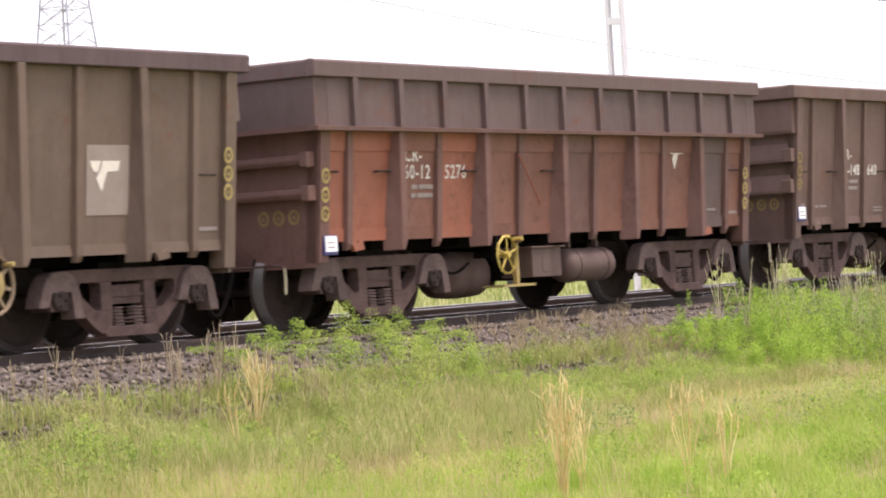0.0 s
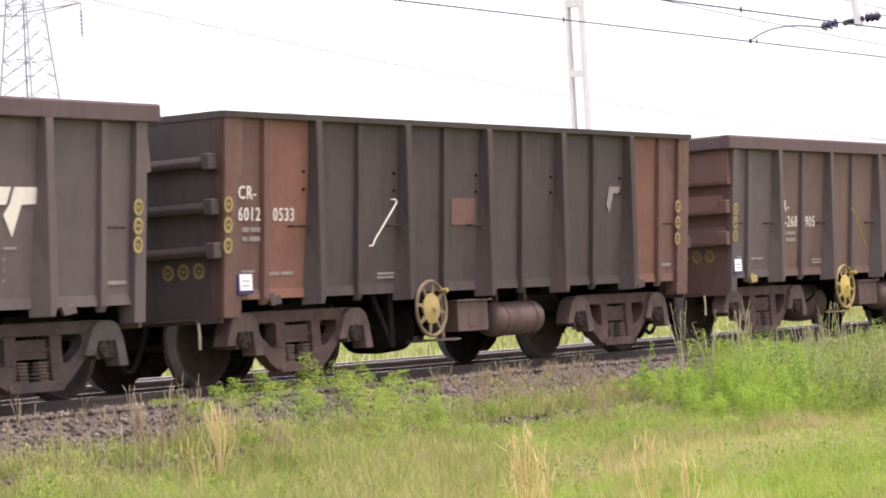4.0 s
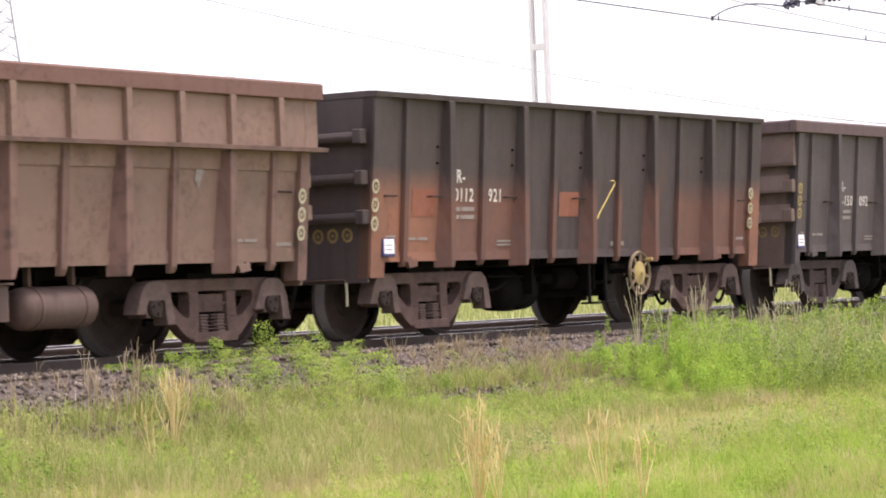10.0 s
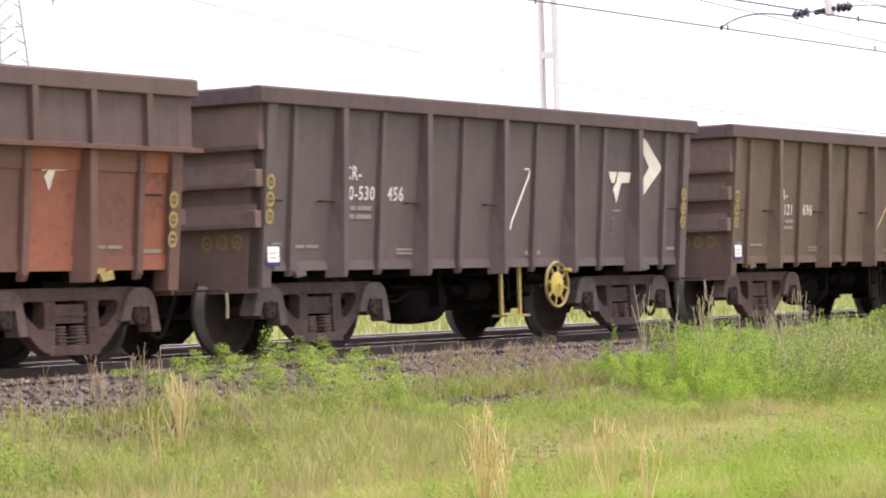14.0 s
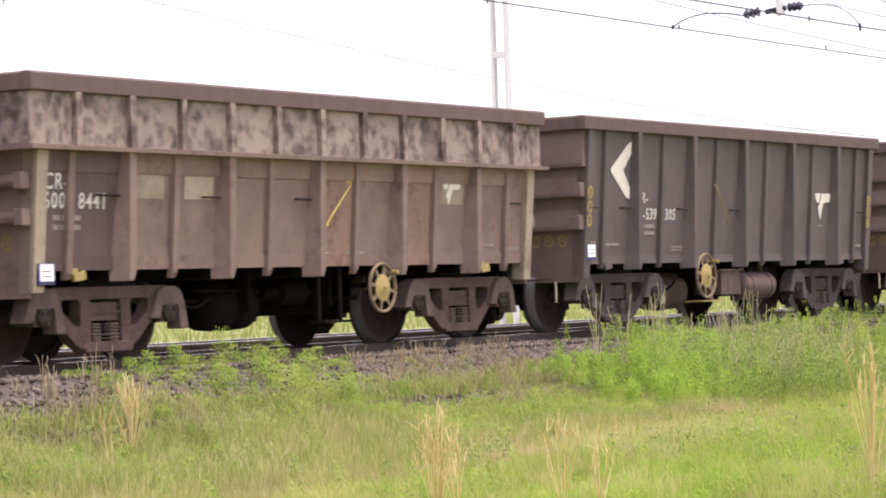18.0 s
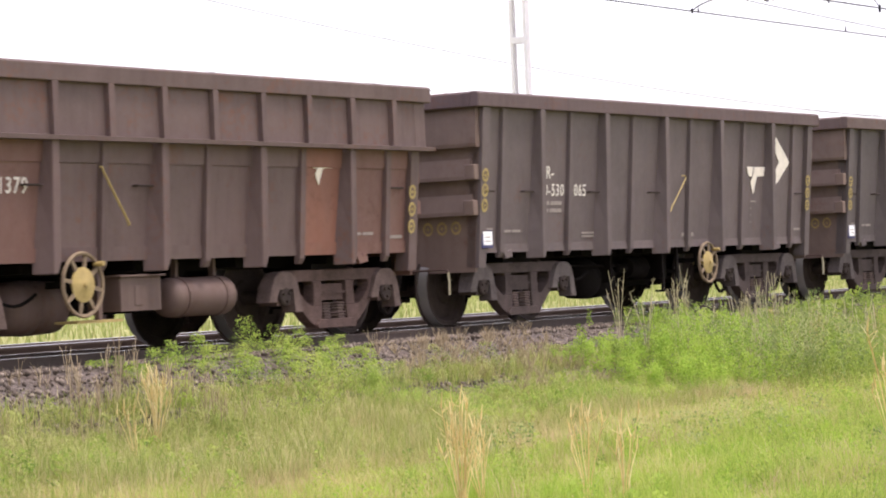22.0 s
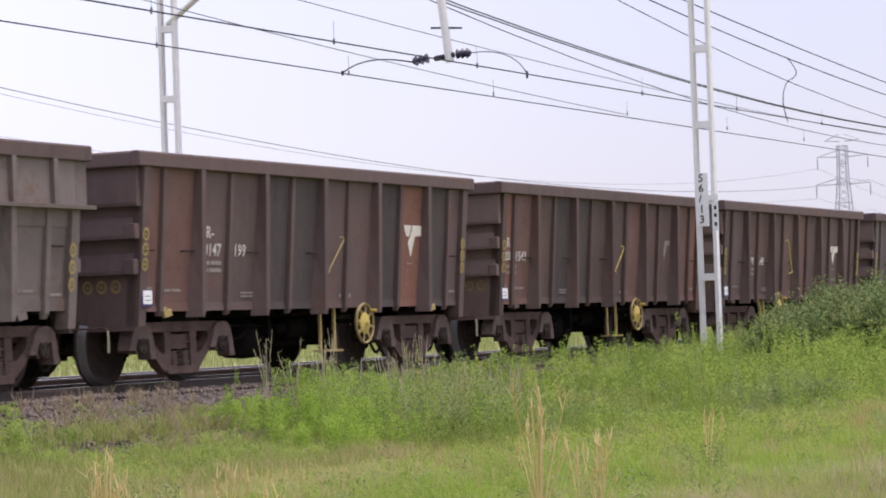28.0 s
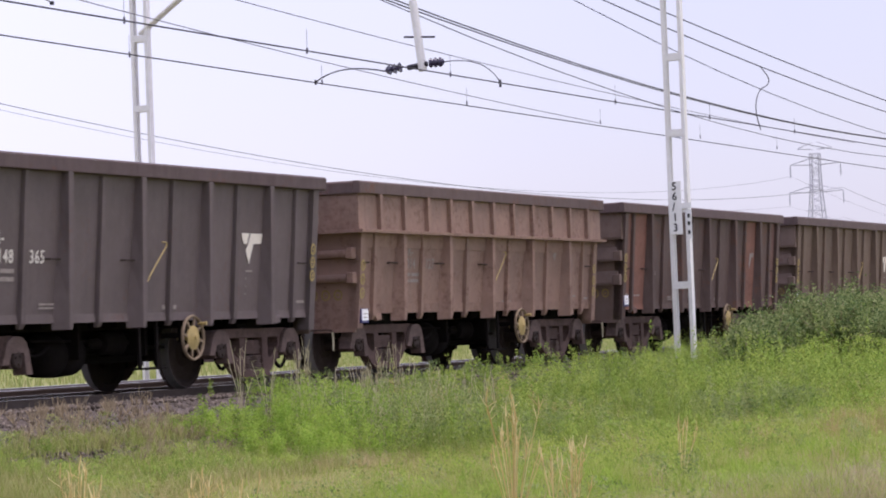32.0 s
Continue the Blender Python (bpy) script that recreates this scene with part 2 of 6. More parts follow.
def prism(bm, pts, lo, hi):
    """Closed prism between two polygons given as functions: pts in (u, w); lo, hi map them to places."""
    a, b = [bm.verts.new(lo(*p)) for p in pts], [bm.verts.new(hi(*p)) for p in pts]
    bm.faces.new(a[::-1])
    bm.faces.new(b)
    for i in range(len(pts)):
        j = (i + 1) % len(pts)
        bm.faces.new((a[i], a[j], b[j], b[i]))


def slab(bm, pts, y0, y1):
    """Prism of an outline in x, z between two lateral places."""
    prism(bm, pts, lambda x, z: (x, y1, z), lambda x, z: (x, y0, z))


def rod(bm, a, b, r, seg=8, r2=None):
    a, b = Vector(a), Vector(b)
    q = (b - a).to_track_quat("Z", "Y")
    r2 = r if r2 is None else r2
    va = [bm.verts.new(a + q @ Vector((r * math.cos(t), r * math.sin(t), 0))) for t in (2 * math.pi * i / seg for i in range(seg))]
    vb = [bm.verts.new(b + q @ Vector((r2 * math.cos(t), r2 * math.sin(t), 0))) for t in (2 * math.pi * i / seg for i in range(seg))]
    bm.faces.new(va[::-1])
    bm.faces.new(vb)
    for i in range(seg):
        j = (i + 1) % seg
        bm.faces.new((va[i], va[j], vb[j], vb[i]))


def path_rod(bm, pts, r, seg=6):
    """One bent rod through all the places."""
    p = [Vector(q) for q in pts]
    rings = []
    side = None
    for i, c in enumerate(p):
        d = (p[min(i + 1, len(p) - 1)] - p[max(i - 1, 0)]).normalized()
        ref = side if side is not None else (Vector((0, 0, 1)) if abs(d.z) < 0.9 else Vector((1, 0, 0))).cross(d)
        side = (ref - d * ref.dot(d)).normalized()
        up = d.cross(side)
        rings.append([bm.verts.new(c + side * (r * math.cos(2 * math.pi * k / seg)) + up * (r * math.sin(2 * math.pi * k / seg))) for k in range(seg)])
    for u, v in zip(rings, rings[1:]):
        for k in range(seg):
            j = (k + 1) % seg
            bm.faces.new((u[k], u[j], v[j], v[k]))
    bm.faces.new(rings[0][::-1])
    bm.faces.new(rings[-1])


def lathe(bm, prof, seg, axis="Y", at=(0, 0, 0), closed=True):
    """Turn a profile of (distance along axis, radius) about x, y or z."""
    rings = []
    for d, r in prof:
        ring = []
        for i in range(seg):
            c, s = r * math.cos(2 * math.pi * i / seg), r * math.sin(2 * math.pi * i / seg)
            p = {"X": (d, c, s), "Y": (c, d, s), "Z": (c, s, d)}[axis]
            ring.append(bm.verts.new(Vector(p) + Vector(at)))
        rings.append(ring)
    for a, b in zip(rings, rings[1:]):
        for i in range(seg):
            j = (i + 1) % seg
            bm.faces.new((a[i], a[j], b[j], b[i]))
    if closed:
        bm.faces.new(rings[0][::-1])
        bm.faces.new(rings[-1])


MESHES = {}


def mesh(key, build, smooth=False, bevel=0.0):
    """One mesh a key, built once and shared."""
    if key not in MESHES:
        bm = bmesh.new()
        build(bm)
        if bevel:
            bmesh.ops.bevel(bm, geom=bm.edges[:], offset=bevel, segments=1, affect="EDGES", clamp_overlap=True)
        bmesh.ops.recalc_face_normals(bm, faces=bm.faces[:])
        me = bpy.data.meshes.new(key)
        bm.to_mesh(me)
        bm.free()
        me.materials.append(None)
        if smooth:
            me.shade_smooth()
            me.set_sharp_from_angle(angle=radians(40))
        MESHES[key] = me
    return MESHES[key]


def part(name, me, material, parent=None, m=None, label=""):
    ob = new(name, me)
    ob.material_slots[0].link = "OBJECT"
    ob.material_slots[0].material = material
    if m is not None:
        ob.matrix_local = m
    if parent is not None:
        ob.parent = parent
    if label:
        tagged(ob, label)
    return ob


def stuff_mesh(name, verts, faces, material):
    me = bpy.data.meshes.new(name)
    nv, nf, k = len(verts), len(faces), faces.shape[1]
    me.vertices.add(nv)
    me.vertices.foreach_set("co", np.asarray(verts, dtype=np.float32).ravel())
    me.loops.add(nf * k)
    me.loops.foreach_set("vertex_index", np.asarray(faces, dtype=np.int32).ravel())
    me.polygons.add(nf)
    me.polygons.foreach_set("loop_start", np.arange(0, nf * k, k, dtype=np.int32))
    me.polygons.foreach_set("loop_total", np.full(nf, k, dtype=np.int32))
    me.update(calc_edges=True)
    me.materials.append(material)
    return me


# ---- the ground, ballast and track ----
TRACK, SECOND = 16.53, 20.45          # centre lines of the two tracks
GAUGE = 0.533 + 0.035


def ground_z(x, y):
    """Height of the earth: field, the toe of the bank, and a rise beside the mast."""
    x, y = np.asarray(x, float), np.asarray(y, float)
    z = -0.95 + 0.45 * np.clip((y - 11.5) / 3.2, 0, 1) ** 1.5
    z = z + 0.50 * np.exp(-((x - 47) / 9) ** 2 - ((y - 11.5) / 3.0) ** 2) + 0.35 * np.clip((x - 30) / 12, 0, 1) * np.exp(-((y - 12.5) / 2.5) ** 2)
    z = z + 0.05 * np.sin(x * 0.9 + y * 0.6) * np.sin(y * 1.1 - x * 0.35) + 0.03 * np.sin(x * 2.3 - y * 1.7)
    far = np.clip((y - 22.0) / 3.0, 0, 1)
    return z * (1 - far) + far * (-0.55)


def make_ground():
    xs = np.concatenate([np.linspace(-3000, -60, 12), np.linspace(-40, 4, 12), np.linspace(5, 70, 150), np.linspace(75, 200, 26), np.linspace(250, 3500, 16)])
    ys = np.concatenate([np.linspace(-2500, -30, 10), np.linspace(-20, 2, 12), np.linspace(2.5, 24, 70), np.linspace(25, 120, 24), np.linspace(160, 3500, 16)])
    X, Y = np.meshgrid(xs, ys, indexing="ij")
    Z = ground_z(X, Y)
    verts = np.stack([X, Y, Z], -1).reshape(-1, 3)
    nx, ny = len(xs), len(ys)
    i, j = np.meshgrid(np.arange(nx - 1), np.arange(ny - 1), indexing="ij")
    a = (i * ny + j).ravel()
    faces = np.stack([a, a + ny, a + ny + 1, a + 1], 1)
    m, n, l, b = nodes_of("grassy_earth")
    tc = n.new("ShaderNodeTexCoord")
    big, mid, fine = (noise_node(n, l, tc.outputs["Object"], s, 4) for s in (0.25, 2.0, 25.0))
    f = mix_node(n, l, 0.5, mix_node(n, l, 0.5, big, mid), fine)
    l.new(ramp_node(n, l, f, [(0.34, (0.13, 0.15, 0.045)), (0.48, (0.24, 0.26, 0.065)), (0.60, (0.34, 0.29, 0.15))]), b.inputs["Base Color"])
    b.inputs["Roughness"].default_value = 0.95
    bump_node(n, l, f, b, 0.8, 0.06)
    me = stuff_mesh("ground", verts, faces, m)
    me.shade_smooth()
    tagged(new("ground", me), "rough grassy field beside the railway bank", "ground", kind="structure")


def make_ballast():
    def build(bm):
        out = [(13.85, -1.0), (14.0, -0.535), (14.9, -0.15), (15.2, -0.10), (15.82, -0.10), (15.93, -0.155), (17.95, -0.165), (18.1, -0.20), (18.9, -0.20), (19.05, -0.165), (21.9, -0.165), (22.1, -0.19), (23.3, -0.70)]
        n = 90
        prev = None
        for i in range(n + 1):
            x = -120 + 4.0 * i * (1 + i / 60)
            ring = [bm.verts.new((x, y + 0.06 * noise.noise((x * 0.6, y, 0)), z + 0.02 * noise.noise((x * 1.7, y * 2, 3)))) for y, z in out]
            if prev:
                for k in range(len(out) - 1):
                    bm.faces.new((prev[k], ring[k], ring[k + 1], prev[k + 1]))
            prev = ring
    m, n, l, b = nodes_of("ballast_bed_stone")
    tc = n.new("ShaderNodeTexCoord")
    vo = n.new("ShaderNodeTexVoronoi")
    vo.inputs["Scale"].default_value = 22.0
    l.new(tc.outputs["Object"], vo.inputs["Vector"])
    nz = noise_node(n, l, tc.outputs["Object"], 1.5, 4)
    col = mix_node(n, l, 0.5, vo.outputs["Color"], (0.5, 0.5, 0.5))
    bw = n.new("ShaderNodeRGBToBW")
    l.new(col, bw.inputs[0])
    c2 = ramp_node(n, l, bw.outputs[0], [(0.25, (0.065, 0.052, 0.048)), (0.75, (0.20, 0.165, 0.15))])
    c3 = mix_node(n, l, ramp_node(n, l, nz, [(0.4, (0, 0, 0)), (0.7, (0.6,) * 3)]), c2, (0.12, 0.085, 0.065))
    l.new(c3, b.inputs["Base Color"])
    b.inputs["Roughness"].default_value = 0.95
    bump_node(n, l, vo.outputs["Distance"], b, 1.0, 0.04)
    ob = part("ballast_bed", mesh("ballast_bed", build), m)
    tagged(ob, "grey crushed stone ballast under two tracks", "ballast", kind="structure")
    # loose stones on the near shoulder
    rng = np.random.default_rng(5)
    ico = bmesh.new()
    bmesh.ops.create_icosphere(ico, subdivisions=1, radius=1.0)
    iv = np.array([v.co[:] for v in ico.verts])
    jf = np.array([[v.index for v in f.verts] for f in ico.faces])
    ico.free()
    cnt = 12000
    x, y = rng.uniform(10, 42, cnt), rng.uniform(13.97, 15.84, cnt)
    z = np.where(y < 14.9, -0.62 + (y - 13.75) / 1.15 * 0.47, -0.11)
    r = rng.uniform(0.012, 0.030, cnt)
    jit = rng.uniform(0.65, 1.35, (cnt, len(iv), 1))
    sq = rng.uniform(0.6, 1.2, (cnt, 1, 3))
    V = iv[None] * jit * sq * r[:, None, None] + np.stack([x, y, z + 0.01], -1)[:, None]
    F = jf[None] + (np.arange(cnt) * len(iv))[:, None, None]
    m2, n, l, b = nodes_of("loose_ballast_stone")
    geo = n.new("ShaderNodeNewGeometry")
    l.new(ramp_node(n, l, geo.outputs["Random Per Island"], [(0.0, (0.07, 0.054, 0.044)), (0.6, (0.155, 0.124, 0.102)), (1.0, (0.29, 0.24, 0.20))]), b.inputs["Base Color"])
    b.inputs["Roughness"].default_value = 0.95
    tagged(new("ballast_stones", stuff_mesh("ballast_stones", V.reshape(-1, 3), F.reshape(-1, 3), m2)),
           "loose grey crushed stones on the ballast shoulder", "ballast", kind="stuff")


def make_track(centre, name):
    x0, x1 = -120.0, 400.0

    def rail_body(bm):
        for a, b, c, d in ((-0.065, 0.065, -0.160, -0.148), (-0.022, 0.022, -0.148, -0.035), (-0.034, 0.034, -0.035, -0.004)):
            prism(bm, [(a, c), (b, c), (b, d), (a, d)], lambda y, z: (x0, y, z), lambda y, z: (x1, y, z))

    def rail_head(bm):
        prism(bm, [(-0.032, -0.004), (0.032, -0.004), (0.026, 0.0), (-0.026, 0.0)], lambda y, z: (x0, y, z), lambda y, z: (x1, y, z))
    for side in (-1, 1):
        r = part("rail", mesh("rail", rail_body), RAIL, None, Matrix.Translation((0, centre + side * GAUGE, 0)))
        tagged(r, "rusty steel rail with a polished running surface", "rail", group="rails of " + name, kind="structure")
        part("running_surface", mesh("rail_head", rail_head), RAILTOP, r, label="polished steel running surface")
    bed = new("sleepers_of_" + name)
    tagged(bed, "row of grey concrete sleepers half buried in ballast", "sleepers", kind="structure")

    def sleeper(bm):
        prism(bm, [(-0.12, -0.30), (0.12, -0.30), (0.10, -0.158), (-0.10, -0.158)], lambda x, z: (x, -1.1, z), lambda x, z: (x, 1.1, z))
    me = mesh("sleeper", sleeper)
    for i in range(110):
        part("sleeper", me, SLEEPER, bed, Matrix.Translation((6 + i * 0.68, centre + random.uniform(-0.02, 0.02), 0)))


make_ground()
make_ballast()
make_track(TRACK, "near track")
make_track(SECOND, "far track")


# ---- the wagons ----
PITCH, HALF, CAP = 10.23, 4.46, 4.62
BOGIE_X, AXLE_X, WHEEL_R = 3.18, 0.925, 0.434
RIBS = [-3.95 + 0.785 * i for i in range(11)]          # even ones narrow, odd ones wide
BREAKS = [-4.36] + RIBS + [4.36]
LEAN = 0.085


def wall_y(z):
    """Lateral place of the near side's sheet, which slopes inward towards the floor."""
    return -1.335 + LEAN * max(2.39 - z, 0)


def on_wall(x, z, off=0.004):
    return Matrix.Translation((x, wall_y(z) - off, z)) @ pose(0, 0, 0, 90 + math.degrees(math.atan(LEAN)))


def sheet(x0, x1, z0, z1):
    def build(bm):
        prism(bm, [(x0, z0), (x1, z0), (x1, z1), (x0, z1)], lambda x, z: (x, wall_y(z) + 0.02, z), lambda x, z: (x, wall_y(z), z))
    return build


def foot_fold(i):
    """The sheet's folded lower edge between two ribs, a little proud."""
    def build(bm):
        pts = [(BREAKS[i] + 0.05, 0.80), (BREAKS[i + 1] - 0.05, 0.80), (BREAKS[i + 1] - 0.05, 0.895), (BREAKS[i] + 0.05, 0.895)]
        prism(bm, pts, lambda x, z: (x, wall_y(z) + 0.004, z), lambda x, z: (x, wall_y(z) - 0.004 - 0.016 * (0.90 - z) / 0.1, z))
    return mesh("foot_fold_%d" % i, build)


def side_panel(i, z1):
    return mesh("panel_%d_%d" % (i, z1 * 100), sheet(BREAKS[i] + 0.002, BREAKS[i + 1] - 0.002, 0.83, z1))


def loft(bm, rings):
    """Closed solid through rings of four places, bottom to top."""
    r = [[bm.verts.new(p) for p in ring] for ring in rings]
    bm.faces.new(r[0])
    bm.faces.new(r[-1][::-1])
    for a, b in zip(r, r[1:]):
        for k in range(4):
            m = (k + 1) % 4
            bm.faces.new((a[k], a[m], b[m], b[k]))


def rib_narrow(z1):
    def build(bm):
        loft(bm, [[(-0.050, wall_y(z) + 0.01, z), (0.050, wall_y(z) + 0.01, z), (0.044, wall_y(z) - d, z), (-0.044, wall_y(z) - d, z)]
                  for z, d in ((0.745, 0.030), (0.80, 0.058), (1.55, 0.052), (z1, 0.045))])
    return mesh("rib_narrow_%d" % (z1 * 100), build, bevel=0.006)


def rib_wide(z1):
    def build(bm):
        # a pressed stanchion: its face stays nearly upright while the foot spreads and reaches below the floor
        rings = []
        for z, spread, cut in ((0.725, 0.085, 0.045), (0.83, 0.085, 0.0), (1.05, 0.070, 0.0), (1.45, 0.036, 0.0), (1.85, 0.008, 0.0), (z1, 0.0, 0.0)):
            y0, y1 = wall_y(max(z, 0.83)) + 0.012, -1.425 + 0.034 * (2.39 - z)
            rings.append([(-0.052 - spread, y0, z), (0.052 + spread - cut * 2, y0, z), (0.050 - cut, y1, z), (-0.050, y1, z)])
        loft(bm, rings)
    return mesh("rib_wide_%d" % (z1 * 100), build, bevel=0.007)


def rib_upper():
    def build(bm):
        prism(bm, [(-0.040, 1.915), (0.040, 1.915), (0.040, 2.40), (-0.040, 2.40)], lambda x, z: (x, -1.345, z), lambda x, z: (x, -1.425, z))
    return mesh("rib_upper", build)


def build_cap(bm):
    # rolled rim round the top, open in the middle
    for s in (-1, 1):
        prism(bm, [(s * 1.32, 2.39), (s * 1.425, 2.395), (s * 1.43, 2.545), (s * 1.40, 2.562), (s * 1.32, 2.562)], lambda y, z: (-CAP, y, z), lambda y, z: (CAP, y, z))
        prism(bm, [(s * (CAP - 0.20), 2.39), (s * (CAP - 0.002), 2.395), (s * (CAP - 0.002), 2.545), (s * (CAP - 0.03), 2.561), (s * (CAP - 0.20), 2.561)], lambda x, z: (x, -1.318, z), lambda x, z: (x, 1.318, z))


def build_thin_cap(bm):
    for s in (-1, 1):
        prism(bm, [(s * 1.30, 2.48), (s * 1.41, 2.48), (s * 1.42, 2.535), (s * 1.30, 2.545)], lambda y, z: (-CAP, y, z), lambda y, z: (CAP, y, z))
        prism(bm, [(s * (CAP - 0.22), 2.48), (s * (CAP - 0.002), 2.48), (s * (CAP - 0.002), 2.544), (s * (CAP - 0.22), 2.544)], lambda x, z: (x, -1.298, z), lambda x, z: (x, 1.298, z))


def build_end(bm):
    pts = [(-1.20, 0.59), (1.20, 0.59), (1.36, 2.47), (-1.36, 2.47)]
    prism(bm, pts, lambda y, z: (-0.02, y, z), lambda y, z: (0.02, y, z))


def build_floor(bm):
    box(bm, -4.42, 4.42, -1.18, 1.18, 0.84, 0.90)


def build_far_side(bm):
    prism(bm, [(-4.40, 0.83), (4.40, 0.83), (4.40, 2.40), (-4.40, 2.40)], lambda x, z: (x, -wall_y(z), z), lambda x, z: (x, -wall_y(z) - 0.02, z))


def build_post(bm):
    # corner post, an angle section that follows the sloping side
    for z0, z1 in ((0.64, 2.40),):
        prism(bm, [(0.0, z0), (0.15, z0), (0.15, z1), (0.0, z1)], lambda x, z: (x, wall_y(z) + 0.10, z), lambda x, z: (x, wall_y(z) - 0.062, z))


def build_thin_post(bm):
    prism(bm, [(0.0, 0.64), (0.26, 0.64), (0.26, 2.485), (0.0, 2.485)], lambda x, z: (x, wall_y(z) + 0.10, z), lambda x, z: (x, wall_y(z) - 0.052, z))


def build_end_rib(bm):
    # a pressed beam across the end: sloping top, square underside
    prism(bm, [(0.0, 0.19), (0.0, -0.04), (0.085, -0.04), (0.085, 0.0), (0.02, 0.19)], lambda x, z: (-x, -1.22, z), lambda x, z: (-x, 1.22, z))


def build_end_top(bm):
    # the deep pressing under the top rail
    prism(bm, [(0.0, 0.40), (0.0, -0.04), (0.085, -0.04), (0.095, 0.0), (0.06, 0.40)], lambda x, z: (-x, -1.33, z), lambda x, z: (-x, 1.33, z))


def build_end_bar(bm):
    prism(bm, [(0.0, 0.05), (0.0, -0.05), (0.09, -0.05), (0.11, 0.0), (0.09, 0.05)], lambda x, z: (-x, -1.20, z), lambda x, z: (-x, 1.20, z))
    for s in (-1, 1):
        box(bm, -0.13, -0.004, s * 1.215 - 0.05, s * 1.215 + 0.05, -0.075, 0.075)


def build_ledge(bm):
    for s in (-1, 1):
        prism(bm, [(s * 1.33, 1.885), (s * 1.445, 1.885), (s * 1.45, 1.925), (s * 1.33, 1.94)], lambda y, z: (-HALF - 0.18, y, z), lambda y, z: (HALF + 0.18, y, z))
        box(bm, *(sorted((s * HALF, s * (HALF + 0.18)))), -1.328, 1.328, 1.886, 1.936)


def build_corner_board(bm):
    box(bm, -0.105, 0.105, -1.37, -1.345, 1.925, 2.395)


def build_short_post(bm):
    prism(bm, [(0.0, 0.64), (0.15, 0.64), (0.15, 1.89), (0.0, 1.89)], lambda x, z: (x, wall_y(z) + 0.10, z), lambda x, z: (x, wall_y(z) - 0.062, z))


def build_board(bm):
    box(bm, -0.375, 0.375, -1.37, -1.345, 1.925, 2.395)


def belt(z0, z1):
    # stiffening strips of the older body: one under the ledge, one along the floor
    def build(bm):
        prism(bm, [(-0.35, z0), (0.35, z0), (0.35, z1), (-0.35, z1)], lambda x, z: (x, wall_y(z), z), lambda x, z: (x, wall_y(z) - 0.016, z))
    return mesh("belt_%d" % (z0 * 100), build)


def build_sill(bm):
    slab(bm, [(-4.62, 0.42), (-4.30, 0.42), (-4.22, 0.60), (-2.15, 0.60), (-1.9, 0.34), (1.9, 0.34), (2.15, 0.60), (4.22, 0.60), (4.30, 0.42), (4.62, 0.42), (4.62, 0.838), (-4.62, 0.838)], -0.20, 0.20)
    # plate over each bogie, added to close off the sky behind
    for s in (-1, 1):
        box(bm, s * 3.18 - 1.25, s * 3.18 + 1.25, -0.03, 0.03, 0.53, 0.61)


def build_cross_bearer(bm):
    box(bm, -0.10, 0.10, -1.04, 1.04, 0.74, 0.836)


def build_stringer(bm):
    box(bm, -4.40, 4.40, -0.05, 0.05, 0.72, 0.834)


def build_bolster_plate(bm):
    box(bm, -0.32, 0.32, -1.0, 1.0, 0.69, 0.742)


def build_headstock(bm):
    box(bm, 0.03, 0.13, -0.98, 0.98, 0.60, 0.80)
    box(bm, -0.13, -0.09, -0.26, 0.26, 0.50, 0.82)


def build_coupler(bm):
    box(bm, -0.40, 0.0, -0.075, 0.075, 0.55, 0.72)
    prism(bm, [(-0.50, -0.10), (-0.34, -0.15), (-0.34, 0.15), (-0.46, 0.16), (-0.52, 0.05)], lambda x, y: (x, y, 0.50), lambda x, y: (x, y, 0.77))


def build_hose(bm):
    pts = [(-0.10 - 0.38 * t, -0.34 + 0.10 * t, 0.60 - 0.42 * math.sin(math.pi * t * 0.85)) for t in [i / 8 for i in range(9)]]
    path_rod(bm, pts, 0.024)


def build_uncoupler(bm):
    path_rod(bm, [(0, -0.15, 0.62), (0, -0.86, 0.635), (-0.01, -0.94, 0.625), (-0.01, -0.958, 0.60)], 0.013)


def build_uncoupler_tip(bm):
    path_rod(bm, [(-0.01, -0.958, 0.602), (-0.01, -0.965, 0.50), (-0.012, -0.962, 0.36)], 0.0145)


# -- bogie --
def mirrored(pts):
    return [(-x, z) for x, z in reversed(pts)]


def build_side_frame(bm):
    # one casting: top beam, two columns round the spring nest, and a bowed tension member with a rounded opening at each side
    y0, y1 = -1.05, -0.92
    slab(bm, [(-0.98, 0.57), (-0.91, 0.685), (0.91, 0.685), (0.98, 0.57)], y0, y1)
    slab(bm, [(-0.34, 0.092), (0.34, 0.092), (0.36, 0.13), (0.30, 0.185), (-0.30, 0.185), (-0.36, 0.13)], y0 - 0.03, y1)
    left = [[(-0.84, 0.572), (-0.645, 0.572), (-0.650, 0.50), (-0.62, 0.445), (-0.47, 0.335), (-0.42, 0.322), (-0.22, 0.322), (-0.24, 0.12), (-0.34, 0.105), (-0.46, 0.175), (-0.72, 0.385), (-0.82, 0.50)],
            [(-0.365, 0.572), (-0.22, 0.572), (-0.22, 0.322), (-0.39, 0.322), (-0.365, 0.36)],
            [(-0.645, 0.572), (-0.645, 0.545), (-0.61, 0.572)], [(-0.365, 0.572), (-0.40, 0.572), (-0.365, 0.535)]]
    for p in left:
        slab(bm, p, y0, y1)
        slab(bm, mirrored(p), y0, y1)
    for z in (0.215, 0.245):
        box(bm, -0.20, 0.20, y0 - 0.01, y1, z - 0.006, z + 0.006)


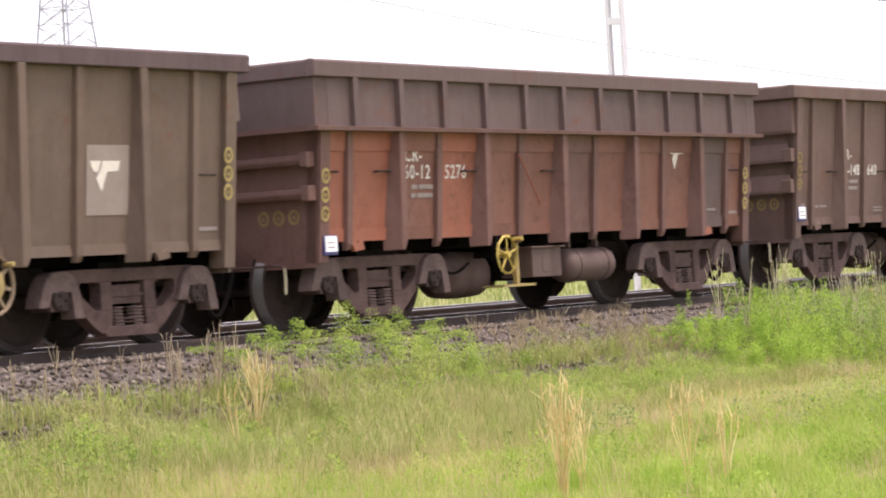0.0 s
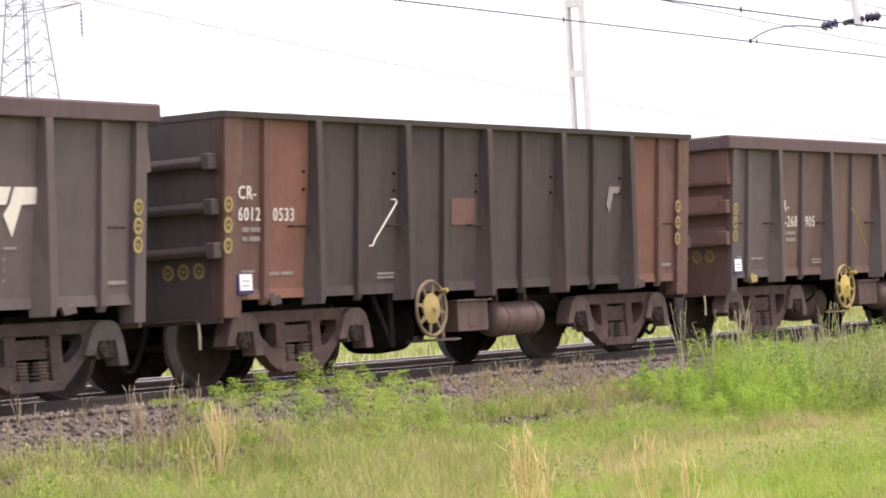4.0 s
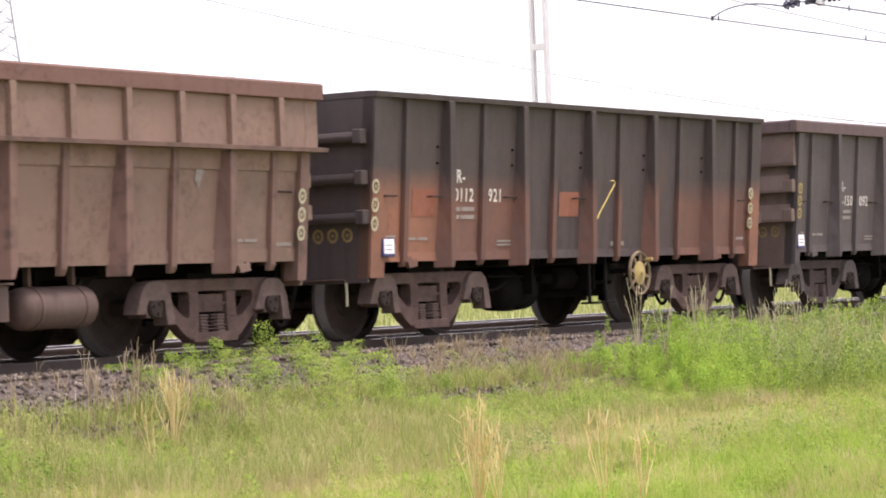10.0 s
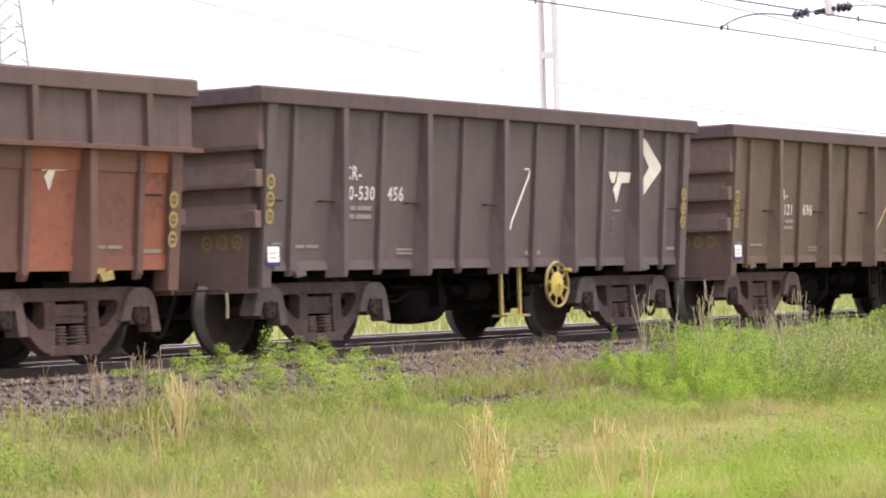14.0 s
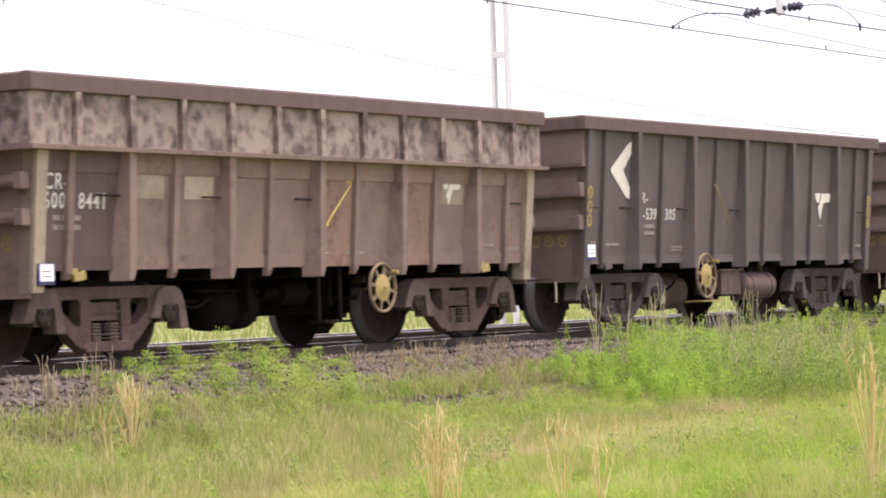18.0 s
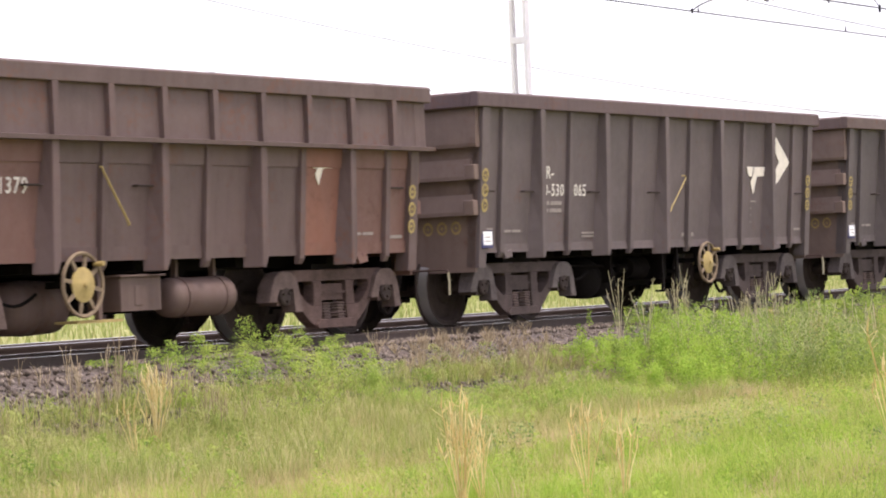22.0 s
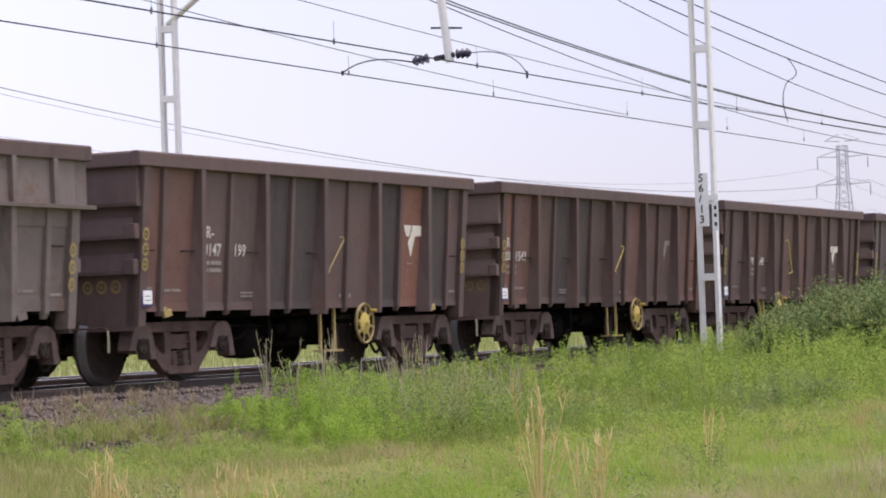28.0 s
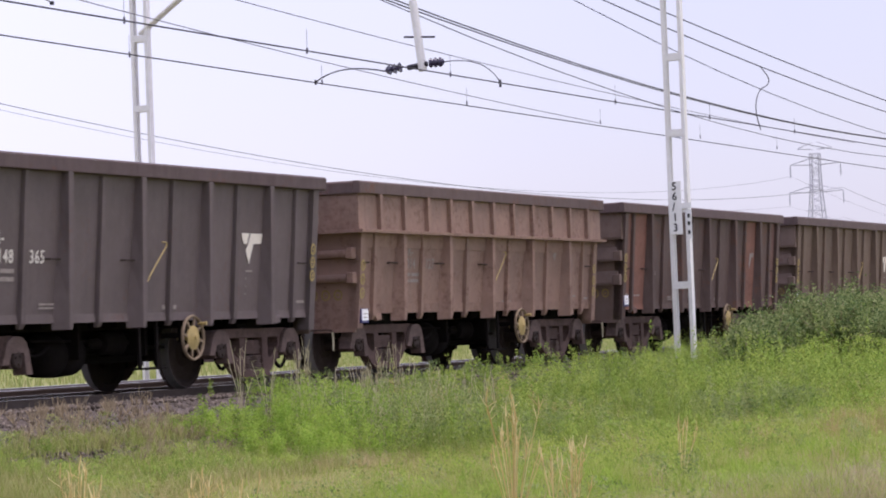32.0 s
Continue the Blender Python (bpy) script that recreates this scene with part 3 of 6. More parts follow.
def build_pedestal(bm):
    arch = [(-0.30, -0.06), (-0.235, 0.10), (-0.185, 0.185), (-0.12, 0.228), (-0.05, 0.242), (0.05, 0.242), (0.12, 0.228), (0.185, 0.18), (0.225, 0.09), (0.285, -0.165), (0.155, -0.165), (0.125, 0.075), (-0.125, 0.075), (-0.17, -0.06)]
    slab(bm, arch, -1.10, -0.93)


def build_axle_box(bm):
    box(bm, -0.115, 0.115, -1.06, -0.84, -0.09, 0.085)


def build_spring(bm):
    prof = []
    for k in range(6):
        z = 0.185 + 0.029 * k
        prof += [(z, 0.060), (z + 0.005, 0.082), (z + 0.018, 0.082), (z + 0.023, 0.060)]
    lathe(bm, prof, 8, "Z")


def build_bolster(bm):
    box(bm, -0.20, 0.20, -1.02, 1.02, 0.375, 0.54)
    box(bm, -0.23, 0.23, -1.035, -0.88, 0.44, 0.465)
    box(bm, -0.23, 0.23, 0.88, 1.035, 0.44, 0.465)
    lathe(bm, [(0.54, 0.22), (0.66, 0.20)], 20, "Z")


def build_brake_beam(bm):
    # brake beam with its hangers, shoes and levers, inside the wheels
    box(bm, 0.34, 0.44, -0.80, 0.80, 0.33, 0.45)
    box(bm, -0.44, -0.34, -0.80, 0.80, 0.33, 0.45)
    box(bm, -0.36, 0.36, -0.16, 0.16, 0.30, 0.52)
    for x in (-0.47, 0.47):
        for y in (-0.53, 0.53):
            box(bm, x - 0.05, x + 0.05, y - 0.05, y + 0.05, 0.26, 0.52)


def build_wheelset(bm):
    for s in (-1, 1):
        prof = [(0.60, 0.10), (0.60, 0.16), (0.57, 0.18), (0.548, 0.33), (0.585, 0.365), (0.605, 0.375), (0.607, 0.425), (0.50, WHEEL_R), (0.492, 0.458), (0.470, 0.455), (0.470, 0.37),
                (0.505, 0.35), (0.520, 0.18), (0.46, 0.15), (0.46, 0.10)]
        lathe(bm, [(s * d, r) for d, r in prof], 26, "Y")
    lathe(bm, [(-0.90, 0.07), (-0.46, 0.085), (0.46, 0.085), (0.90, 0.07)], 14, "Y")
    for s in (-1, 1):
        lathe(bm, [(s * 0.90, 0.098), (s * 1.085, 0.098), (s * 1.10, 0.085)], 18, "Y")
        for k in range(3):
            a = 2 * math.pi * k / 3
            lathe(bm, [(s * 1.09, 0.018), (s * 1.118, 0.018)], 6, "Y", (0.052 * math.cos(a), 0, 0.052 * math.sin(a)))


# -- brake gear and fittings --
WHEEL_RIM = 0.255


def build_handwheel(bm):
    # dished centre with eight flat spokes, seen from the side of the line
    lathe(bm, [(-0.034, 0.035), (-0.026, 0.06), (-0.008, 0.135), (0.006, 0.135), (0.03, 0.06)], 28, "Y")
    lathe(bm, [(-0.035, 0.03), (0.20, 0.025)], 10, "Y")
    lathe(bm, [(-0.052, 0.012), (-0.050, 0.022), (-0.030, 0.024)], 8, "Y")


def build_spoke(bm):
    prism(bm, [(0.12, -0.019), (WHEEL_RIM - 0.02, -0.012), (WHEEL_RIM - 0.02, 0.012), (0.12, 0.019)], lambda u, w: (u, 0.008, w), lambda u, w: (u, -0.008, w))


def build_wheel_rim(bm):
    R = WHEEL_RIM
    ring = [(-0.016, R - 0.026), (-0.020, R - 0.010), (0.0, R), (0.020, R - 0.010), (0.016, R - 0.026), (0.0, R - 0.032)]
    lathe(bm, ring + ring[:1], 36, "Y", closed=False)


def build_spokewheel(bm):
    # the older light wheel: bent rim and five bars
    R = 0.205
    lathe(bm, [(-0.014, R - 0.02), (0.0, R), (0.014, R - 0.02)], 10, "Y", closed=False)
    for k in range(5):
        a = 2 * math.pi * k / 5 + 0.3
        rod(bm, (0, 0, 0), (R * math.cos(a), 0, R * math.sin(a)), 0.0105, 6)
    lathe(bm, [(-0.03, 0.035), (0.16, 0.03)], 10, "Y")


def build_wheel_bracket(bm):
    box(bm, -0.05, 0.05, -1.20, -1.13, 0.55, 0.90)
    box(bm, -0.03, 0.03, -1.20, -0.9, 0.60, 0.66)


def build_tank(bm):
    prof = [(-0.52, 0.02), (-0.515, 0.08), (-0.49, 0.14), (-0.45, 0.175), (-0.42, 0.185), (0.42, 0.185), (0.45, 0.175), (0.49, 0.14), (0.515, 0.08), (0.52, 0.02)]
    lathe(bm, prof, 24, "X")


def build_tank_strap(bm):
    lathe(bm, [(-0.02, 0.186), (-0.02, 0.195), (0.02, 0.195), (0.02, 0.186)], 24, "X", closed=False)
    box(bm, -0.02, 0.02, -0.03, 0.03, 0.18, 0.36)


def build_gear_box(bm):
    box(bm, -0.30, 0.30, -1.20, -0.80, 0.37, 0.68)
    box(bm, -0.34, 0.34, -1.23, -0.78, 0.68, 0.70)
    box(bm, -0.10, 0.02, -1.206, -1.20, 0.42, 0.60)


def build_drum(bm):
    prof = [(-0.45, 0.05), (-0.43, 0.17), (-0.36, 0.235), (-0.04, 0.25), (0.0, 0.225), (0.04, 0.25), (0.36, 0.235), (0.43, 0.17), (0.45, 0.05)]
    lathe(bm, prof, 24, "X")


def build_cylinder(bm):
    prof = [(-0.42, 0.03), (-0.40, 0.05), (-0.20, 0.06), (-0.18, 0.125), (0.16, 0.135), (0.18, 0.15), (0.21, 0.15), (0.21, 0.03), (0.50, 0.03)]
    lathe(bm, prof, 20, "X")


def build_rigging(bm):
    rod(bm, (-1.5, -0.55, 0.52), (1.9, -0.55, 0.50), 0.022)
    rod(bm, (-2.2, -0.30, 0.47), (2.2, -0.30, 0.47), 0.025)
    rod(bm, (-1.45, -0.75, 0.62), (-0.3, -0.75, 0.60), 0.015)
    path_rod(bm, [(-2.0 + 0.1 * k, -0.95, 0.56 - 0.10 * math.sin(math.pi * k / 6)) for k in range(7)], 0.016)
    box(bm, -0.62, -0.56, -0.85, -0.25, 0.40, 0.80)
    box(bm, 0.85, 0.91, -0.85, -0.25, 0.42, 0.80)


def build_step(bm):
    for x in (-0.20, 0.20):
        box(bm, x - 0.022, x + 0.022, -1.17, -1.14, 0.27, 0.84)
    box(bm, -0.24, 0.24, -1.26, -1.06, 0.255, 0.28)


def build_strut(bm):
    prism(bm, [(-0.36, 0.80), (-0.29, 0.80), (0.0, 0.30), (-0.05, 0.27)], lambda x, z: (x, -1.13, z), lambda x, z: (x, -1.17, z))
    box(bm, -0.06, 0.02, -1.18, -1.12, 0.26, 0.86)


def build_low_plate(bm):
    box(bm, -0.34, 0.30, -1.26, -1.0, 0.285, 0.31)


def build_catch(bm):
    prism(bm, [(-0.14, 0.05), (0.02, 0.05), (0.03, 0.0), (0.12, 0.03), (0.14, -0.05), (-0.02, -0.07), (-0.06, 0.0), (-0.14, 0.0)], lambda x, z: (x, 0.02, z), lambda x, z: (x, -0.02, z))


def build_grab(bm):
    path_rod(bm, [(-0.11, 0.05, 0), (-0.11, 0, 0), (0.11, 0, 0), (0.11, 0.05, 0)], 0.011)


def build_lever(bm):
    path_rod(bm, [(-0.26, 0.03, -0.225), (-0.24, 0.0, -0.225), (-0.215, 0.0, -0.205), (-0.195, 0.0, -0.17), (0.225, 0.0, 0.19), (0.235, 0.0, 0.22), (0.215, 0.0, 0.235), (0.18, 0.03, 0.235)], 0.0082)


def build_lever_back(bm):
    path_rod(bm, [(0.19, 0.02, -0.265), (0.185, 0.0, -0.255), (0.175, 0.0, -0.245), (-0.165, 0.0, 0.22), (-0.17, 0.0, 0.245), (-0.185, 0.02, 0.255)], 0.011)


def build_door_rod(bm):
    path_rod(bm, [(-0.20, 0.03, 0.30), (-0.16, 0.0, 0.305), (-0.09, 0.0, 0.305), (-0.065, 0.0, 0.285), (0.09, 0.0, -0.28), (0.085, 0.0, -0.30), (-0.06, 0.02, -0.33)], 0.012)


def build_ring(bm):
    n = 20
    for k in range(n):
        a, b = 2 * math.pi * k / n, 2 * math.pi * (k + 1) / n
        ro, ri = (0.066, 0.076), (0.040, 0.046)
        q = [(ro[0] * math.cos(a), ro[1] * math.sin(a)), (ro[0] * math.cos(b), ro[1] * math.sin(b)), (ri[0] * math.cos(b), ri[1] * math.sin(b)), (ri[0] * math.cos(a), ri[1] * math.sin(a))]
        va = [bm.verts.new((x, y, 0.002)) for x, y in q]
        bm.faces.new(va)
    for w, h in ((0.006, 0.024), (0.022, 0.007)):
        bm.faces.new([bm.verts.new((x, y, 0.002 if w < h else 0.0024)) for x, y in ((-w, -h), (w, -h), (w, h), (-w, h))])
    bmesh.ops.remove_doubles(bm, verts=bm.verts[:], dist=1e-5)
    bmesh.ops.solidify(bm, geom=bm.faces[:], thickness=0.003)


def flat(polys, depth=0.002):
    def build(bm):
        for p in polys:
            prism(bm, p, lambda x, y: (x, y, 0.0), lambda x, y: (x, y, depth))
    return build


MARK = [[(0.0, 0.365), (0.20, 0.365), (0.15, 0.235), (0.075, 0.235), (0.025, 0.30)],
        [(0.235, 0.365), (0.55, 0.365), (0.52, 0.245), (0.315, 0.235), (0.215, 0.0), (0.12, 0.16), (0.19, 0.245)]]
MARK_FLAKED = [[(0.235, 0.365), (0.50, 0.365), (0.46, 0.28), (0.34, 0.29), (0.24, 0.05), (0.17, 0.14), (0.20, 0.245)]]
MARK_BACK = [[(0.55 - x, y) for x, y in reversed(p)] for p in MARK]
CHEVRON = [[(0.0, 0.70), (0.10, 0.665), (0.50, 0.38), (0.53, 0.345), (0.50, 0.31), (0.10, 0.02), (0.0, 0.0), (0.0, 0.14), (0.20, 0.345), (0.0, 0.55)]]
CHEVRON_BACK = [[(0.46 - x, y) for x, y in reversed(p)] for p in CHEVRON]


def letters(text, size):
    key = "text_%s_%d" % (text, size * 1000)
    if key not in MESHES:
        cu = bpy.data.curves.new(key, "FONT")
        cu.body, cu.size, cu.extrude, cu.resolution_u = text, size, 0.0015, 2
        cu.offset, cu.space_character = 0.0022, 1.12
        ob = bpy.data.objects.new(key, cu)
        me = bpy.data.meshes.new_from_object(ob)
        bpy.data.objects.remove(ob)
        me.materials.clear()
        me.materials.append(None)
        MESHES[key] = me
    return MESHES[key]


def bars(name, widths, height, gap, material, parent, m):
    """Lines of writing too small to read, as plain bars."""
    for k, row in enumerate(widths):
        x = 0.0
        for w in row:
            bar = mesh("bar_%d_%d" % (w * 100, height * 1000), flat([[(0, 0), (w, 0), (w, height), (0, height)]]))
            part(name, bar, material, parent, m @ Matrix.Translation((x, -k * gap, 0)))
            x += w + 0.03


def wheel_rows():
    """One turn record for every wheelset: rolling without slip along the rail."""
    out = []
    for k in range(481):
        t = k * 2 / 30
        out.append((t, pose(0, 0, WHEEL_R) @ Matrix.Rotation((travel(t) - travel(0)) / WHEEL_R, 4, "Y")))
    return out


def travel(t):
    """Where the middle of the first whole wagon stands along the line at t seconds: about 8 m/s, gathering speed."""
    x = (t - 16) / 16
    return -103.261 - (133.59 * x + 2.992 * x ** 2 - 2.871 * x ** 3 + 0.958 * x ** 4 + 1.677 * x ** 5 - 0.485 * x ** 6)


BOGIES = []


def bogie(wagon, x, BOGIE, box_tone):
    b = part("bogie", mesh("bolster", build_bolster), BOGIE, wagon, Matrix.Translation((x, 0, 0)), "dusty cast steel three-piece bogie")
    for s in (0, 180):
        turn = pose(0, 0, 0, 0, 0, s)
        part("side_frame", mesh("side_frame", build_side_frame, bevel=0.008), BOGIE, b, turn)
        for a in (-AXLE_X, AXLE_X):
            part("pedestal", mesh("pedestal", build_pedestal, bevel=0.008), box_tone, b, turn @ Matrix.Translation((a, 0, WHEEL_R)))
            part("axle_box", mesh("axle_box", build_axle_box), BOGIE, b, turn @ Matrix.Translation((a, 0, WHEEL_R)))
        for a in (-0.13, 0.13):
            part("coil_spring", mesh("spring", build_spring), SPRING, b, turn @ Matrix.Translation((a, -0.985, 0)))
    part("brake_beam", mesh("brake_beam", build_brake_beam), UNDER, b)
    for a in (-AXLE_X, AXLE_X):
        me = mesh("wheelset", build_wheelset, smooth=True)
        if len(me.materials) < 2:
            me.materials.append(TREAD)
            for f in me.polygons:
                r = math.hypot(f.center.x, f.center.z)
                f.material_index = 1 if 0.425 < r < 0.436 and abs(f.center.y) < 0.60 else 0
        w = new("wheelset", me)
        w.material_slots[0].link = "OBJECT"
        w.material_slots[0].material = WHEEL
        w.parent = b
        w.matrix_parent_inverse = Matrix.Translation((a, 0, 0))
        w.matrix_basis = pose(0, 0, WHEEL_R)
        BOGIES.append(w)


def wagon(spec):
    ext, skin = spec.get("ext", False), spec["skin"]
    tone = PAINT[skin]
    top = new("ore_wagon")
    tagged(top, spec["label"], "wagon", "ore wagons of the train")
    ribtone, rim = PAINT[spec.get("ribs", skin)], PAINT[spec.get("rim", "rim")]
    z1 = 1.895 if ext else (2.48 if spec.get("thin") else 2.40)
    z1w = z1
    half = 4.605 if spec.get("thin") else HALF
    for i in range(12):
        own = PAINT[spec.get("panels", {}).get(i, skin)]
        part("side_panel", side_panel(i, z1w), own, top)
        if ext:
            mid = (BREAKS[i] + BREAKS[i + 1]) / 2
            part("board", mesh("board", build_board), PAINT[spec.get("boards", skin)], top, Matrix.Translation((mid, 0, 0)) @ Matrix.Diagonal(((BREAKS[i + 1] - BREAKS[i] - 0.004) / 0.75, 1, 1, 1)))
            for z in ((1.70, 1.885), (0.83, 0.955)):
                part("belt", belt(*z), own, top, Matrix.Translation((mid, 0, 0)) @ Matrix.Diagonal(((BREAKS[i + 1] - BREAKS[i] - 0.006) / 0.70, 1, 1, 1)))
        else:
            part("foot_fold", foot_fold(i), own, top)
    part("far_side", mesh("far_side", build_far_side), tone, top)
    turn = pose(0, 0, 0, 0, 0, 180)
    for i, x in enumerate(RIBS):
        me = rib_wide(z1w) if i % 2 else rib_narrow(z1w)
        part("rib", me, PAINT[spec["ribpaint"][i]] if i in spec.get("ribpaint", ()) else ribtone, top, Matrix.Translation((x, 0, 0)))
        if spec.get("thin") and i % 2:
            for z in (1.83, 2.00):
                part("bolt", mesh("bolt", lambda bm: lathe(bm, [(-0.012, 0.016), (0.02, 0.018)], 6, "Y")), UNDER, top, Matrix.Translation((x - 0.14, wall_y(z), z)))
        part("rib", me, tone, top, turn @ Matrix.Translation((x, 0, 0)))
        if ext:
            part("upper_rib", rib_upper(), PAINT[spec.get("boards", skin)], top, Matrix.Translation((x, 0, 0)))
    for s, rot in ((-1, pose(0, 0, 0)), (1, turn)):
        end_tone = PAINT[spec["ends"]] if "ends" in spec else PAINT["redbrown"] if skin == "rust" else PAINT["soiled"] if skin in ("grey", "slate", "olive", "umber") else tone
        end = part("end_wall", mesh("end_wall", build_end), end_tone, top, Matrix.Translation((s * (half - 0.02), 0, 0)) @ Matrix.Diagonal((1, 1, 1.007, 1)))
        if ext:
            zs, me = (1.62, 1.30), mesh("end_bar", build_end_bar, bevel=0.01)
        elif spec.get("thin"):
            zs, me = (2.08, 1.66, 1.26), mesh("end_bar", build_end_bar, bevel=0.01)
        else:
            zs, me = (2.00, 1.645, 1.255), mesh("end_rib", build_end_rib)
        for z in zs:
            own_me = mesh("end_top", build_end_top) if me.name.startswith("end_rib") and z == zs[0] else me
            part("end_rib", own_me, end_tone, top, rot @ Matrix.Translation((-half, 0, z)))
        if not ext and not spec.get("thin"):
            for z in (1.30, 1.69):
                part("rib_cap", mesh("rib_cap", lambda bm: box(bm, -0.108, -0.004, -1.35, -1.22, -0.09, 0.08), bevel=0.01), end_tone, top, rot @ Matrix.Translation((-HALF, 0.07 * (2.3 - z), z)))
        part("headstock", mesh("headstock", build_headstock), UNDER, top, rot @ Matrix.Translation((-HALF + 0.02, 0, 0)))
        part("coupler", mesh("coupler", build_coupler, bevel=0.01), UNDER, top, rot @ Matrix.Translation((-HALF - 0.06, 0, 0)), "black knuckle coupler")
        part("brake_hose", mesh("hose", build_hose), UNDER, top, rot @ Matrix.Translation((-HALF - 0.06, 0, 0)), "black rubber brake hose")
        rings_m = RINGFADED
        for y in (-0.98, -0.80, -0.62):
            part("ring_mark", mesh("ring", build_ring), rings_m, top, rot @ Matrix.Translation((-half - 0.003, y, 1.085)) @ pose(0, 0, 0, 90, 0, -90))
    part("uncoupling_lever", mesh("uncoupler", build_uncoupler), BOGIE, top, Matrix.Translation((-HALF - 0.16, 0, 0)))
    part("lever_tip", mesh("uncoupler_tip", build_uncoupler_tip), PALEDGE, top, Matrix.Translation((-HALF - 0.16, 0, 0)), "pale worn lever end")
    post, deep = (mesh("thin_post", build_thin_post), 0.26) if spec.get("thin") else (mesh("short_post", build_short_post), 0.15) if ext else (mesh("post", build_post), 0.15)
    posttone = PAINT[spec.get("panels", {}).get(0, skin)] if spec.get("thin") else PAINT["cream"] if spec.get("bare") else ribtone
    part("corner_post", post, posttone, top, Matrix.Translation((-half, 0, 0)))
    part("corner_post", post, posttone, top, Matrix.Translation((half - deep, 0, 0)))
    # floor and underframe carry their shade in the near-black colour
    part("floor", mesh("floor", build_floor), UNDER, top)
    part("centre_sill", mesh("sill", build_sill), UNDER, top, label="grimy underframe, blackened for the shade below the wagon")
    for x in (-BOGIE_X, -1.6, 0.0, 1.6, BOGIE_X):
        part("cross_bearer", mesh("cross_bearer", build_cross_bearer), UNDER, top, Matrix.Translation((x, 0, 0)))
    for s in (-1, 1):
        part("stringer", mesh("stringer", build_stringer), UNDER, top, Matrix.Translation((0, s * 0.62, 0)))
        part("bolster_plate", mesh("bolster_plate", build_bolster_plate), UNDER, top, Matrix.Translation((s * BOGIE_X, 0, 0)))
    part("top_rail", mesh("thin_cap", build_thin_cap) if spec.get("thin") else mesh("cap", build_cap, bevel=0.008), rim, top, label="painted steel top rail, scuffed and dented")
    if ext:
        part("ledge", mesh("ledge", build_ledge), ribtone, top)
        for s in (-1, 1):
            part("corner_board", mesh("corner_board", build_corner_board), PAINT[spec.get("boards", skin)], top, Matrix.Translation((s * 4.468, 0, 0)))
            part("end_board", mesh("end_board", lambda bm: box(bm, -0.012, 0.012, -1.345, 1.345, 1.93, 2.40)), PAINT[spec.get("boards", skin)], top, Matrix.Translation((s * (CAP - 0.06), 0, 0)))
        part("far_board", mesh("far_board", lambda bm: box(bm, -4.55, 4.55, 1.345, 1.37, 1.925, 2.395)), PAINT[spec.get("boards", skin)], top)
    # marks on the near side
    zr = (1.46, 1.28, 1.10) if ext else (1.68, 1.49, 1.30) if spec.get("thin") else (1.65, 1.485, 1.32)
    rm = PALEDGE if spec.get("ring") == "pale" else RINGPAINT if spec.get("rings", 1) else RINGFADED
    for x in (-half + (0.04 if spec.get("thin") else 0.078), half - (0.28 if spec.get("thin") else 0.12)):
        for z in () if spec.get("bare") else zr:
            part("ring_mark", mesh("ring", build_ring), rm, top, on_wall(x, z + spec.get("ringdz", 0.0), 0.057 if spec.get("thin") else 0.067))
    if spec.get("no"):
        a, b, c = spec["no"]
        tall_text = spec.get("size", 0.20)
        dz = spec.get("dz", 0.0)
        x0 = (-4.42 if spec.get("thin") else -4.29) if spec.get("left") else -2.97 if ext else -3.05
        x1 = -3.80 if spec.get("left") else -2.23 - spec.get("near", 0.0)
        stencil, thin_m = (WHITE, FAINT, WORNWHITE)[spec.get("faint", 0)], Matrix.Diagonal((0.93, 1, 1, 1))
        part("class_stencil", letters(a, tall_text), stencil, top, on_wall(x0, (1.60 if ext else 1.63) + dz, 0.056 if spec.get("left") and spec.get("thin") else 0.004) @ thin_m)
        part("number_stencil", letters(b, tall_text), stencil, top, on_wall(x0, 1.43 + dz, 0.056 if spec.get("left") and spec.get("thin") else 0.004) @ thin_m)
        part("number_stencil", letters(c, tall_text), stencil, top, on_wall(x1, 1.43 + dz) @ thin_m)
        bars("small_stencil", [[0.10, 0.26], [0.08, 0.28]], 0.045, 0.085, FAINT, top, on_wall(x0 + 0.14, 1.325 + dz))
    else:
        bars("small_stencil", [[0.22], [0.30], [0.26]], 0.05, 0.12, FAINT, top, on_wall(-3.0, 1.50))
    bars("small_stencil", [[0.16, 0.20]], 0.03, 0.05, FAINT, top, on_wall(3.30 if ext else -3.85, 1.02))
    bars("small_stencil", [[0.26]], 0.035, 0.05, FAINT, top, on_wall(4.0, 0.98))
    if spec.get("gear", "a") == "a":
        bars("small_stencil", [[0.15]], 0.045, 0.05, WHITE, top, on_wall(0.12, 0.925, 0.006))
        bars("small_stencil", [[0.07, 0.24]], 0.05, 0.05, FAINT, top, on_wall(0.62, 0.93, 0.006))
    if not ext:
        bars("small_stencil", [[0.34], [0.34]], 0.022, 0.04, FAINT, top, on_wall(-2.02, 0.99, 0.006))
    mark = spec.get("mark", "white")
    if mark:
        if "patch" in spec:
            part("repainted_patch", mesh("patch", flat([[(0, 0), (0.56, 0), (0.56, 0.60), (0, 0.60)]])), PAINT[spec["patch"]], top, on_wall(2.46, 1.14, 0.002), "repainted rectangle behind the mark")
        form, size = {"white": (MARK, 1.0), "cream": (MARK, 1.15), "small": (MARK, 0.72), "flaked": (MARK_FLAKED, 0.95), "back": (MARK_BACK, 1.2)}[mark]
        part("painted_mark", mesh("mark_" + mark, flat(form)), LOGOWHITE if mark != "flaked" else FAINT, top, on_wall(2.50, (1.46 if not ext else 1.52) - (0.12 if "patch" in spec else 0.0) + spec.get("dz", 0.0), 0.006) @ Matrix.Diagonal((size, size, 1, 1)), "white painted mark")
